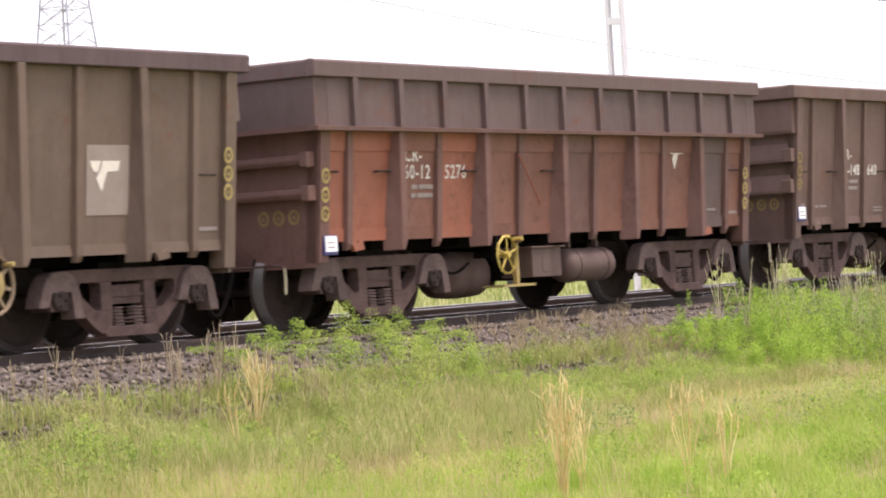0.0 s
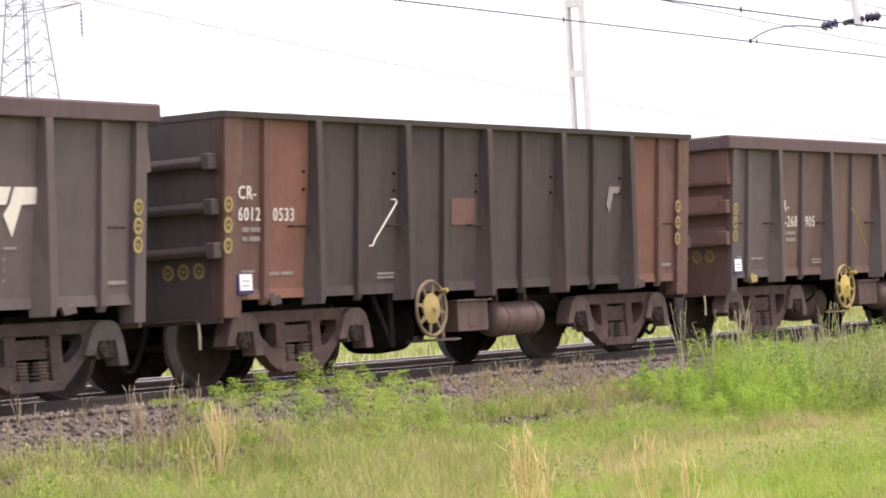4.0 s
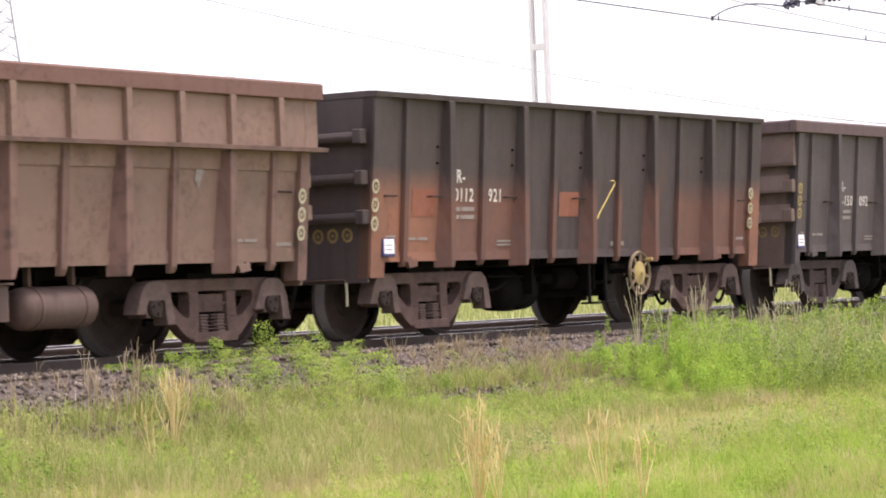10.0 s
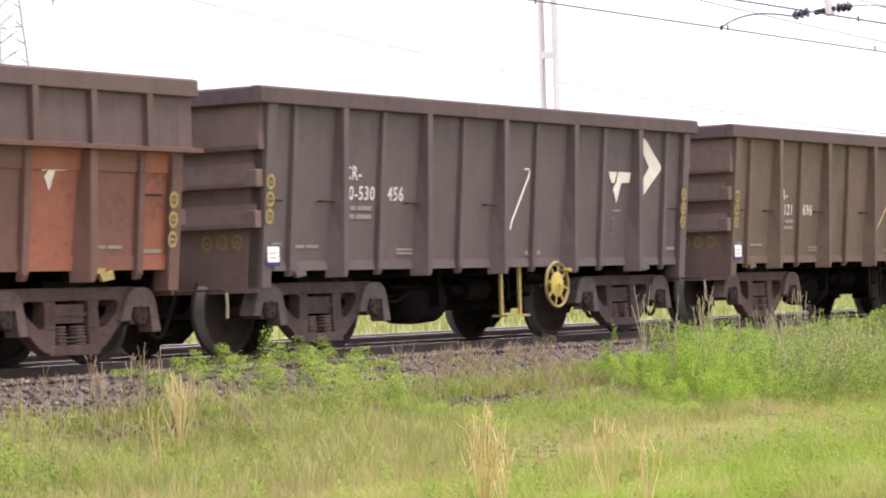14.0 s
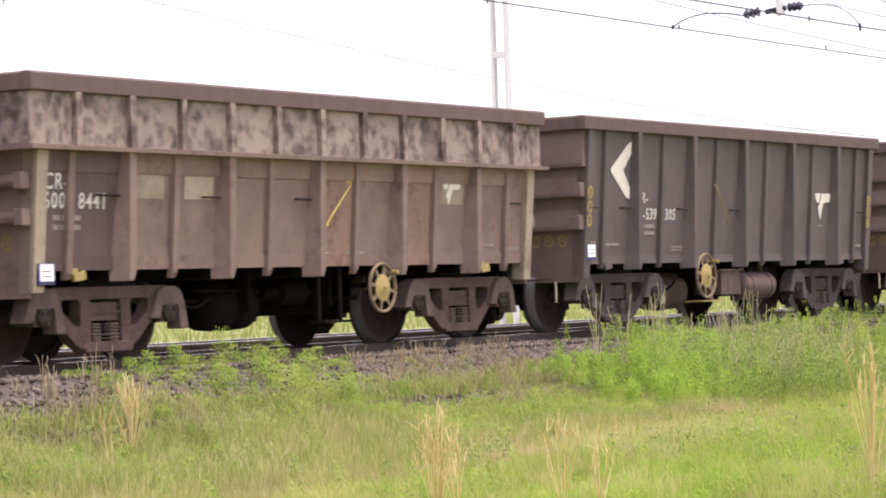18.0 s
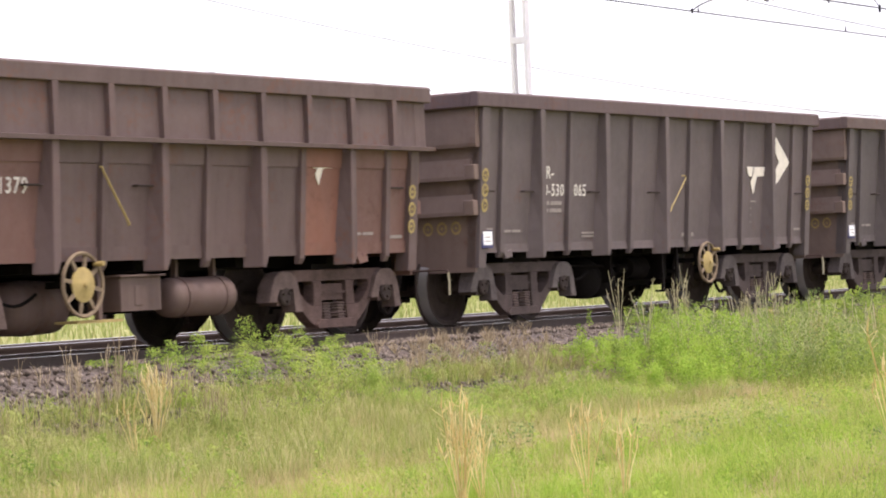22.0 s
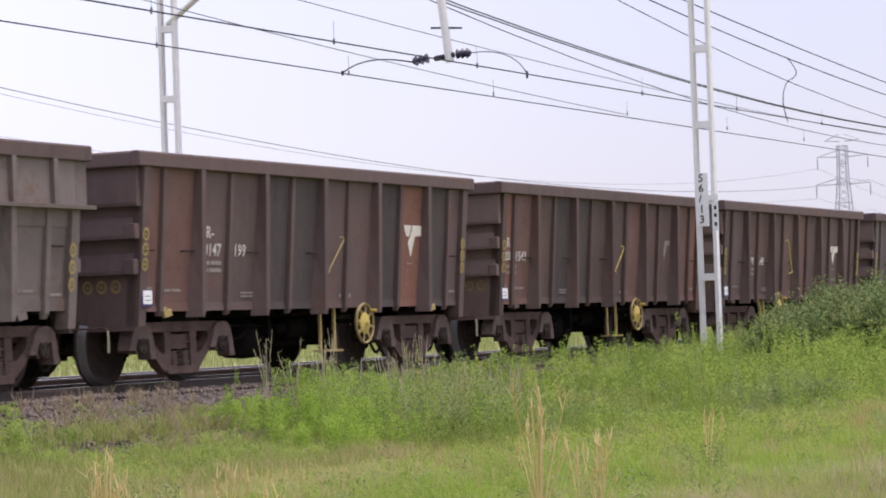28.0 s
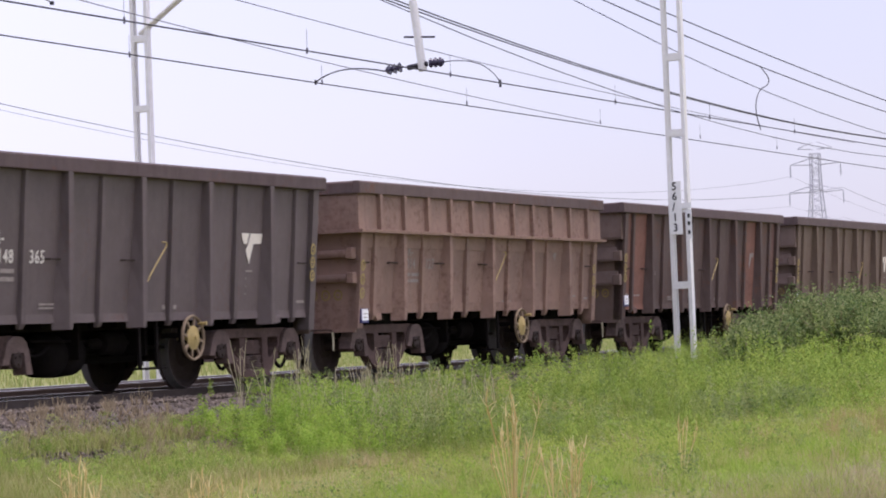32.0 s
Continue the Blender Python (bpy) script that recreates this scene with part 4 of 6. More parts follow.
    if mark in ("white", "cream") and not ext:
        bars("small_stencil", [[0.17], [0.02], [0.02], [0.02]], 0.022, 0.09, FAINT, top, on_wall(2.64, 1.36 + spec.get("dz", 0.0), 0.006))
    if spec.get("letter"):
        part("letter_stencil", letters(spec["letter"], 0.17), FAINT, top, on_wall(-0.47, 1.05, 0.006))
    if spec.get("redbox"):
        part("letter_stencil", letters("E", 0.13), OLDYELLOW, top, on_wall(-4.43, 0.79, 0.066))
    if spec.get("arrow") == 1:
        part("arrow_mark", mesh("chevron", flat(CHEVRON)), LOGOWHITE, top, on_wall(3.30, 1.55 + spec.get("dz", 0.0), 0.006), "large white arrow head")
    if spec.get("arrow") == -1:
        part("arrow_mark", mesh("chevron_back", flat(CHEVRON_BACK)), LOGOWHITE, top, on_wall(-3.70, 1.68 + spec.get("dz", 0.0), 0.006), "large white arrow head")
    for i, col in spec.get("spots", ()):
        part("repainted_patch", mesh("spot", flat([[(0, 0), (0.46, 0), (0.46, 0.28), (0, 0.28)]], 0.001)), PAINT[col], top, on_wall(BREAKS[i] + 0.17, 1.48 - spec.get("low", 0.0), 0.002), "repainted rectangle of another colour")
    # identity tag
    tag = part("tag_holder", mesh("tag_holder", lambda bm: box(bm, -0.115, 0.115, -0.02, 0.02, -0.095, 0.095), bevel=0.006), TAGBLUE, top, Matrix.Translation((-4.30, wall_y(0.95) - 0.05, 0.945 if not ext else 0.80)), "dark blue frame of the identity tag")
    part("tag_plate", mesh("tag_plate", lambda bm: box(bm, -0.098, 0.092, -0.026, -0.021, -0.062, 0.088)), TAGWHITE, tag, label="white reflective plate")
    bars("tag_line", [[0.11]], 0.010, 0.045, FAINT, tag, pose(-0.065, -0.0262, 0.02, 90))
    bars("tag_line", [[0.11]], 0.010, 0.045, FAINT, tag, pose(-0.065, -0.0262, -0.025, 90))
    if not ext:
        bars("small_stencil", [[0.20]], 0.022, 0.05, FAINT, top, on_wall(-4.28, 1.05, 0.004))
    for x in (-3.84, 3.40):
        part("door_catch", mesh("catch", build_catch), OLDYELLOW if spec.get("catch") else tone, top, Matrix.Translation((x, wall_y(0.8) - 0.03, 0.80)))
    for x in (RIBS[0] + 0.5 if spec.get("left") else -4.28, RIBS[1] - 0.22, RIBS[3] - 0.22, RIBS[5] - 0.22, 4.05):
        part("grab_iron", mesh("grab", build_grab), WHEEL, top, Matrix.Translation((x, wall_y(1.47) - 0.06, 1.475 if not ext else 1.50)))
    # brake gear
    gear = spec.get("gear", "a")
    lev = {"white": WHITE, "yellow": YELLOW, "old": OLDYELLOW, "worn": RIMYELLOW, "own": tone}[spec.get("lever", "old")]
    wheel = {"yellow": YELLOW, "old": OLDYELLOW, "own": TANK}[spec.get("wheel", "old")]
    if gear == "a":
        hx, lx = 1.18, 0.29
        part("step", mesh("step", build_step), OLDYELLOW if spec.get("wheel") == "yellow" else UNDER, top, Matrix.Translation((0.38, 0, 0)), "steel footstep")
        part("brake_cylinder", mesh("cylinder", build_cylinder, smooth=True), UNDER, top, Matrix.Translation((0.38, -0.62, 0.57)))
        part("air_drum", mesh("drum", build_drum, smooth=True), UNDER, top, Matrix.Translation((-0.63, -0.50, 0.46)))
        hz = 0.595
        part("brake_lever", mesh("lever", build_lever), lev, top, Matrix.Translation((lx + 0.03, wall_y(1.5) - 0.09, 1.535 if "tall" in spec else 1.455)) @ Matrix.Diagonal((1, 1, spec.get("tall", 0.98), 1)))
    else:
        hx = -1.18
        hz = 0.625
        part("gear_box", mesh("gear_box", build_gear_box, bevel=0.008), TANK, top, Matrix.Translation((-0.22, 0, 0)), "rusty brake gear box")
        tk = part("air_tank", mesh("tank", build_tank, smooth=True), TANK, top, Matrix.Translation((0.86, -1.0, 0.475)), "dusty brown air tank")
        for x in (-0.3, 0.3):
            part("tank_strap", mesh("strap", build_tank_strap), TANK, tk, Matrix.Translation((x, 0, 0)))
        part("air_drum", mesh("drum", build_drum, smooth=True), UNDER if gear == "c" else TANK, top, Matrix.Translation((-1.18, -0.62, 0.44)))
        part("foot_plate", mesh("low_plate", build_low_plate), TANK if gear == "c" else OLDYELLOW, top, Matrix.Translation((hx + 0.30, 0, 0)))
        if gear == "c":
            part("step", mesh("strut", build_strut), OLDYELLOW if spec.get("wheel") == "yellow" else UNDER, top, Matrix.Translation((-1.72, 0, 0)), "slanting footstep strut")
        lm = {"b": ("lever_back", build_lever_back, -0.73), "c": ("lever", build_lever, -2.03)}[gear]
        lz = 1.41 if gear == "b" else 1.50
        lz += spec.get("lift", 0.0)
        if spec.get("hook"):
            lm, lz = ("door_rod", build_door_rod, -0.52), 1.60
        part("brake_lever", mesh(lm[0], lm[1]), lev, top, Matrix.Translation((lm[2], wall_y(1.45) - 0.10, lz)))
    form = ("spokewheel", build_spokewheel) if spec.get("spokes") else ("handwheel", build_handwheel)
    big = 1.16 if gear != "a" and not spec.get("spokes") else 1.04
    bw = part("brake_wheel", mesh(form[0], form[1]), wheel, top, Matrix.Translation((hx, -1.30, hz)) @ Matrix.Diagonal((big, 1, big, 1)), "painted brake handwheel")
    part("crank_handle", mesh("crank_handle", lambda bm: rod(bm, (0.165, 0.02, 0.155), (0.165, -0.09, 0.155), 0.016, 8, 0.021)), wheel, bw)
    if gear != "a":
        part("wheel_post", mesh("wheel_post", lambda bm: (box(bm, -0.028, 0.028, -1.20, -1.15, 0.30, 0.86))), OLDYELLOW if spec.get("wheel") == "yellow" else TANK, top, Matrix.Translation((hx + 0.36, 0, 0)), "upright steel post of the footplate")
    if not spec.get("spokes"):
        part("rim", mesh("wheel_rim", build_wheel_rim), RIMYELLOW if wheel is YELLOW else DIRTYRIM, bw, label="grubby worn rim")
        for k in range(8):
            part("spoke", mesh("spoke", build_spoke), RIMYELLOW if wheel is YELLOW else DIRTYRIM, bw, pose(0, 0, 0, 0, 45 * k + 11))
    part("wheel_bracket", mesh("wheel_bracket", build_wheel_bracket), UNDER, top, Matrix.Translation((hx, 0, 0)))
    part("brake_rigging", mesh("rigging", build_rigging), UNDER, top)
    cast = {"brown": BOGIE, "grey": BOGIEGREY}[spec.get("cast", "brown")]
    shoe = PEDESTALGREY if cast is BOGIEGREY else PEDESTAL
    bogie(top, -BOGIE_X, cast, BOGIERED if spec.get("redbox") else shoe)
    bogie(top, BOGIE_X, cast, shoe)
    return top


G, B, X = "weathered grey steel ore wagon with ", "faded brown steel ore wagon with ", "ore wagon with raised side boards, "
TRAIN = [
    dict(skin="olive", patch="washed", mark="small", label=B + "a pale patch"),
    dict(skin="rust", ext=1, ribs="redbrown", panels={2: "oldrust", 4: "oldrust", 5: "oldrust", 6: "redbrown", 7: "oldrust", 8: "oldrust", 9: "oldrust", 10: "plum", 11: "oldrust"}, boards="plum", rim="plum", no=("CR-", "60-12", "5276"), gear="b", mark="small", wheel="yellow", spokes=1, lever="own", label=X + "orange rust below, plum above"),
    dict(skin="brown", rim="brown", patch="washed", mark="small", no=("CR-", "60-148", "640"), gear="b", wheel="yellow", lever="old", rings=0, label=B + "yellow handwheel and pale patch"),
    dict(skin="grey", dz=-0.06, cast="grey", no=("CR-", "60-139", "897"), gear="a", mark="cream", lever="old", label=G + "a cream mark and stencilled number"),
    dict(skin="dark", thin=1, left=1, dz=0.10, size=0.175, rim="dark", ribs="dark", ribpaint={0: "redbrown", 10: "redbrown"}, panels={0: "redbrown", 1: "oldrust", 10: "oldrust", 11: "redbrown"}, spots=((5, "redbrown"),), no=("CR-", "6012", "0533"), gear="c", mark="flaked", wheel="old", lever="white", label="dark steel ore wagon with rusty orange end panels"),
    dict(skin="grey", ends="redbrown", panels={2: "brown", 3: "brown", 4: "brown", 5: "brown", 6: "brown", 7: "redbrown", 8: "brown", 9: "grey", 10: "brown"}, no=("CR-", "60-268", "905"), gear="b", wheel="yellow", mark="cream", catch=1, label="grey and brown patched steel ore wagon"),
    dict(skin="brown", rim="brown", patch="washed", near=0.10, no=("CR-", "60-174", "005"), gear="c", mark="flaked", lever="white", rings=0, catch=1, label=B + "a tan patch"),
    dict(skin="grey", redbox=1, no=("CR-", "60-126", "051"), panels={5: "olive", 4: "olive"}, gear="b", mark="cream", spokes=1, wheel="yellow", lever="own", catch=1, label=G + "a round-barred yellow handwheel"),
    dict(skin="clay", ext=1, ribs="umbrous", boards="clay", rim="redbrown", dz=-0.05, ring="pale", no=("CR-", "60-13", "1270"), faint=2, size=0.21, gear="b", mark="flaked", letter="M", lever="worn", wheel="old", label=X + "faded dusty tan and brown"),
    dict(skin="charred", thin=1, rim="dark", ribs="charred", ends="dark", panels={0: "scorched", 1: "scorched", 4: "dark", 5: "dark", 6: "dark", 7: "dark", 8: "dark"}, spots=((5, "rust"), (1, "rust")), low=0.21, ringdz=-0.11, ring="pale", no=("CR-", "60112", "921"), gear="a", mark=None, lever="yellow", wheel="old", label="dark steel ore wagon, orange rust along its lower half"),
    dict(skin="slate", cast="grey", no=("CR-", "60-150", "092"), gear="a", wheel="yellow", lever="yellow", label=G + "bright yellow lever and handwheel"),
    dict(skin="rust", ext=1, ribs="redbrown", panels={4: "oldrust", 6: "plum", 7: "oldrust", 8: "redbrown", 5: "redbrown", 10: "oldrust"}, boards="plum", rim="plum", no=("CR-", "60-159", "200"), faint=2, gear="a", wheel="yellow", lever="yellow", mark="small", catch=1, label=X + "orange rust below, plum boards above"),
    dict(skin="grey", arrow=1, dz=0.07, tall=1.45, cast="grey", no=("CR-", "60-530", "456"), gear="a", wheel="yellow", lever="white", label=G + "a large white arrow head"),
    dict(skin="olive", no=("CR-", "60121", "696"), gear="a", wheel="old", lever="old", label="olive-brown steel ore wagon with faded markings"),
    dict(skin="redbrown", ribs="brown", left=1, panels={4: "dark", 5: "dark", 6: "brown", 7: "dark", 8: "dark", 9: "rust", 10: "dark"}, spots=((5, "rust"),), no=("CRM-", "60-15", "695"), faint=1, gear="b", mark="back", lever="old", spokes=1, label="rusty brown steel ore wagon with an orange mark panel"),
    dict(skin="dusty", ext=1, left=1, bare=1, dz=-0.05, size=0.205, ribs="dusty", panels={0: "plum", 1: "plum", 6: "tan", 8: "tan"}, spots=((2, "cream"), (3, "cream"), (9, "cream")), boards="flaked", rim="plum", no=("CR-", "6004", "8441"), gear="a", mark="small", lever="yellow", catch=1, label=X + "flaking pale paint over brown"),
    dict(skin="grey", arrow=-1, rim="plum", lift=0.13, dz=-0.09, cast="grey", no=("CR-", "60-539", "305"), gear="b", lever="old", label=G + "white arrow head, red rim"),
    dict(skin="grey", cast="grey", no=("CR-", "60147", "148"), gear="a", lever="old", label=G + "a stencilled number and faded wheel"),
    dict(skin="redbrown", ext=1, ribs="plum", panels={0: "oldrust", 1: "oldrust", 2: "plum", 3: "redbrown", 4: "plum", 5: "plum", 6: "plum", 7: "plum", 8: "plum", 9: "oldrust"}, boards="plum", rim="plum", no=("CR-", "60-13", "1379"), gear="b", mark="small", lever="old", label=X + "rust orange and plum panels"),
    dict(skin="grey", arrow=1, cast="grey", no=("CR-", "60-530", "065"), gear="a", wheel="old", lever="old", label=G + "a white arrow head"),
    dict(skin="slate", cast="grey", no=("CR-", "60-012", "838"), gear="a", wheel="yellow", lever="yellow", rim="plum", label=G + "a yellow wheel and brown rim"),
    dict(skin="grey", cast="grey", no=("CR-", "60179", "163"), gear="c", wheel="yellow", lever="old", catch=1, label=G + "a yellow slanting step"),
    dict(skin="brown", rim="plum", no=("CR-", "60134", "062"), gear="a", wheel="yellow", rings=0, mark="cream", lever="old", label=B + "a cream mark"),
    dict(skin="pale", ext=1, ribs="pale", boards="pale", rim="plum", no=("CR-", "60158", "735"), gear="c", wheel="yellow", lever="white", label=X + "pale grey with a dented rim"),
    dict(skin="plum", panels={0: "redbrown", 1: "redbrown", 4: "dark", 5: "dark", 9: "oldrust", 8: "dark", 10: "dark"}, ribs="plum", rim="plum", no=("CR-", "60147", "199"), gear="a", wheel="yellow", mark="cream", catch=1, label="dark steel ore wagon with orange rusted panels"),
    dict(skin="umber", panels={0: "oldrust", 1: "redbrown", 3: "dark", 4: "dark", 7: "redbrown", 10: "redbrown", 11: "oldrust"}, ribs="umber", rim="plum", left=1, no=("CR-", "60014", "1543"), gear="a", wheel="yellow", mark="flaked", lever="yellow", label="dark steel ore wagon with rusty end panels"),
    dict(skin="umber", panels={0: "plum", 1: "plum", 5: "brown", 6: "redbrown", 9: "plum", 10: "plum"}, rim="plum", hook=1, no=("CR-", "60279", "540"), gear="c", wheel="yellow", lever="yellow", label="grey steel ore wagon with brown middle panels"),
    dict(skin="grey", no=("CR-", "60148", "365"), gear="a", lever="old", label=G + "a yellow ring at each corner"),
    dict(skin="tan", ext=1, ribs="tan", boards="tan", rim="plum", no=("CR-", "6014", "127"), faint=1, gear="a", wheel="old", mark="flaked", lever="old", label=X + "faded tan all over"),
    dict(skin="umber", panels={0: "oldrust", 1: "oldrust", 9: "oldrust", 11: "redbrown"}, faint=1, gear="a", mark="flaked", label="dark steel ore wagon with rusty panels at both ends"),
    dict(skin="olive", faint=1, gear="a", label="olive-brown steel ore wagon far along the train"),
    dict(skin="brown", faint=1, gear="a", label="faded brown steel ore wagon far along the train"),
]
WAGONS = [wagon(spec) for spec in TRAIN]


# ---- overhead line: portal, wires, insulators ----
PORTAL_X = 41.4


def build_leg(bm):
    # channel section
    u = [(-0.068, -0.008), (0.068, -0.008), (0.068, 0.05), (0.052, 0.05), (0.052, 0.008), (-0.052, 0.008), (-0.052, 0.05), (-0.068, 0.05)]
    prism(bm, u, lambda x, y: (x, y, 0.0), lambda x, y: (x, y, 9.2))


def mast(x, y, z0, name, label, first=1.136):
    m = new(name)
    m.location = (x, y, z0)
    tagged(m, label, "mast", "portal masts")
    for s in (-1, 1):
        part("leg", mesh("leg", build_leg), GREYSTEEL, m, Matrix.Translation((0, s * 0.155, 0)) @ pose(0, 0, 0, 0, 0, 0 if s < 0 else 180))
    for k in range(7):
        part("batten", mesh("batten", lambda bm: box(bm, -0.075, -0.06, -0.15, 0.15, -0.055, 0.055)), GREYSTEEL, m, Matrix.Translation((0, 0, first - z0 + 1.2 * k)))
        part("batten", mesh("batten_back", lambda bm: box(bm, 0.06, 0.075, -0.15, 0.15, -0.055, 0.055)), GREYSTEEL, m, Matrix.Translation((0, 0, first - z0 + 1.2 * k)))
    return m


def make_portal(x, near_y, far_y):
    near = mast(x, near_y, float(ground_z(x, near_y)) - 0.05, "mast", "pale galvanised two-legged mast beside the track")
    mast(x, far_y, -0.70, "mast", "pale galvanised two-legged mast behind both tracks", 0.975)
    beam = new("portal_beam")
    tagged(beam, "galvanised lattice beam across two railway tracks", "beam", "portal beams")

    def chord(bm):
        for dz in (7.35, 7.85):
            for dx in (-0.15, 0.15):
                rod(bm, (x + dx, near_y - 0.2, dz), (x + dx, far_y + 0.2, dz), 0.035, 6)

    def lace(bm):
        n = 16
        for i in range(n):
            ya, yb = near_y + (far_y - near_y) * i / n, near_y + (far_y - near_y) * (i + 1) / n
            for dx in (-0.15, 0.15):
                rod(bm, (x + dx, ya, 7.35 if i % 2 else 7.85), (x + dx, yb, 7.85 if i % 2 else 7.35), 0.018, 5)
    part("chord", mesh("chord_%d" % x, chord), GREYSTEEL, beam)
    part("lacing", mesh("lace_%d" % x, lace), GREYSTEEL, beam)
    for y0, s in ((near_y, 1), (far_y, -1)):
        def knee(bm):
            for d in (-0.05, 0.05):
                rod(bm, (x + d, y0, 5.86), (x + d, y0 + s * 2.15, 7.35), 0.032, 6)
            for k in range(7):
                rod(bm, (x - 0.05, y0 + s * 0.3 * k, 5.86 + 0.21 * k), (x + 0.05, y0 + s * (0.3 * k + 0.15), 5.86 + 0.21 * k + 0.1), 0.010, 4)
        part("knee_brace", mesh("knee_%d_%d" % (x, s), knee), GREYSTEEL, beam)
    # drop tube between the tracks
    tube = new("drop_tube")
    tagged(tube, "grey steel tube hanging between the tracks with dark insulators", "drop tube", "drop tubes")

    def stem(bm):
        rod(bm, (x, 18.035, 4.84), (x, 18.165, 6.0), 0.070, 12)
    part("stem", mesh("stem_%d" % x, stem, smooth=True), GREYSTEEL, tube)

    def fork(bm):
        rod(bm, (x, 18.165, 5.98), (x, 18.42, 7.35), 0.045, 8)
        rod(bm, (x, 18.165, 5.98), (x, 17.95, 7.35), 0.045, 8)
    part("fork", mesh("fork_%d" % x, fork), GREYSTEEL, tube)
    part("clamp", mesh("clamp_%d" % x, lambda bm: (rod(bm, (x, 17.80, 5.38), (x, 18.35, 5.42), 0.018, 6), rod(bm, (x, 17.95, 4.95), (x, 18.30, 4.91), 0.045, 8))), WIRE, tube)

    def string(ya, za, yb, zb):
        def build(bm):
            a, b = Vector((x, ya, za)), Vector((x, yb, zb))
            rod(bm, a, b, 0.016, 6)
            for k in range(3):
                c = a.lerp(b, 0.2 + 0.3 * k)
                d = (b - a).normalized()
                rod(bm, c - d * 0.028, c + d * 0.028, 0.085, 12, 0.05)
        return build
    part("insulator", mesh("ins_l_%d" % x, string(18.40, 4.93, 18.72, 4.885), smooth=True), GLAZE, tube, label="dark glazed disc insulator")
    part("insulator", mesh("ins_r_%d" % x, string(17.92, 4.958, 17.64, 4.962), smooth=True), GLAZE, tube, label="dark glazed disc insulator")

    def reg(bm):
        p, q, c = Vector((x, 18.72, 4.885)), Vector((x + 0.95, 20.45, 4.89)), Vector((x + 0.1, 19.6, 5.10))
        path_rod(bm, [p.lerp(c, t).lerp(c.lerp(q, t), t) for t in [i / 10 for i in range(11)]], 0.012, 5)
        p, q, c = Vector((x, 17.64, 4.962)), Vector((x - 0.37, 16.53, 4.51)), Vector((x, 16.9, 5.0))
        path_rod(bm, [p.lerp(c, t).lerp(c.lerp(q, t), t) for t in [i / 10 for i in range(11)]], 0.008, 5)
        rod(bm, (x - 0.37, 16.53, 4.44), (x - 0.37, 16.53, 4.56), 0.020, 6)
        rod(bm, (x + 0.95, 20.45, 4.85), (x + 0.95, 20.45, 4.93), 0.020, 6)
    part("steady_arm", mesh("reg_%d" % x, reg), WIRE, tube)
    return near


make_portal(PORTAL_X, 13.72, 23.29)


def make_sign():
    s = new("distance_sign")
    tagged(s, "white upright board with black figures fixed to the mast", "sign")
    x = PORTAL_X - 0.095
    part("board", mesh("sign_board", lambda bm: box(bm, -0.008, 0.008, -0.105, 0.105, -0.42, 0.42), bevel=0.003), SIGNWHITE, s, Matrix.Translation((x, 13.76, 2.352)))
    face = pose(0, 0, 0, 90, 0, -90)
    for ch, z in (("5", 2.635), ("6", 2.475), ("/", 2.31), ("1", 2.15), ("3", 1.985)):
        part("figure", letters(ch, 0.175), SIGNBLACK, s, Matrix.Translation((x - 0.012, 13.81, z)) @ face)
    part("side_plate", mesh("side_plate", lambda bm: box(bm, -0.006, 0.006, -0.10, 0.10, -0.045, 0.045)), SIGNWHITE, s, Matrix.Translation((x, 13.60, 2.38)))
    part("side_plate", mesh("side_plate_b", lambda bm: box(bm, -0.006, 0.006, -0.045, 0.045, -0.26, 0.20)), SIGNWHITE, s, Matrix.Translation((x - 0.002, 13.545, 2.12)))
    part("small_bars", mesh("side_bars", lambda bm: [box(bm, -0.004, 0.0, -0.02, 0.02, z - 0.03, z + 0.03) for z in (-0.16, -0.02, 0.10)]), SIGNBLACK, s, Matrix.Translation((x - 0.009, 13.545, 2.12)))


make_sign()


def wire(name, label, y, pts, r, material, y2=None):
    """A wire through three places (x, z), bent as a parabola, along the line."""
    (xa, za), (xb, zb), (xc, zc) = pts
    co = np.polyfit([xa, xb, xc], [za, zb, zc], 2)
    n = max(8, int((xc - xa) / 4))
    p = [(xa + (xc - xa) * i / n, y + ((y2 if y2 is not None else y) - y) * i / n, float(np.polyval(co, xa + (xc - xa) * i / n))) for i in range(n + 1)]
    ob = part(name, mesh(name + "_%d_%d" % (y * 100, za * 100), lambda bm: path_rod(bm, p, r, 5)), material)
    tagged(ob, label, "wire", "railway wires")
    return ob


CW, MW, FW = "dark grooved contact wire over the track", "thin grey carrier wire over the track", "dark stranded feeder wire along the line"
wire("contact_wire", CW, SECOND, [(-60, 4.80), (42.4, 4.885), (180, 5.05)], 0.011, WIRE)
wire("contact_wire", CW, TRACK, [(-60, 4.0), (41.0, 4.508), (180, 5.2)], 0.011, WIRE)
wire("carrier_wire", MW, TRACK, [(41.4, 6.50), (55.5, 5.357), (71.4, 4.88)], 0.008, THINWIRE)
wire("carrier_wire", MW, TRACK, [(71.4, 4.95), (87, 5.4), (101.4, 6.5)], 0.008, THINWIRE)
wire("carrier_wire", MW, TRACK, [(-18.6, 6.5), (11.4, 5.1), (41.4, 6.55)], 0.008, THINWIRE)
wire("carrier_wire", MW, SECOND, [(41.4, 6.92), (55, 5.86), (81.6, 5.30)], 0.010, WIRE)
wire("carrier_wire", MW, SECOND, [(28.0, 6.44), (53.3, 5.71), (78, 5.555)], 0.008, THINWIRE)
wire("carrier_wire", MW, SECOND, [(28.0, 5.87), (46.0, 5.169), (56.4, 4.957)], 0.008, THINWIRE)
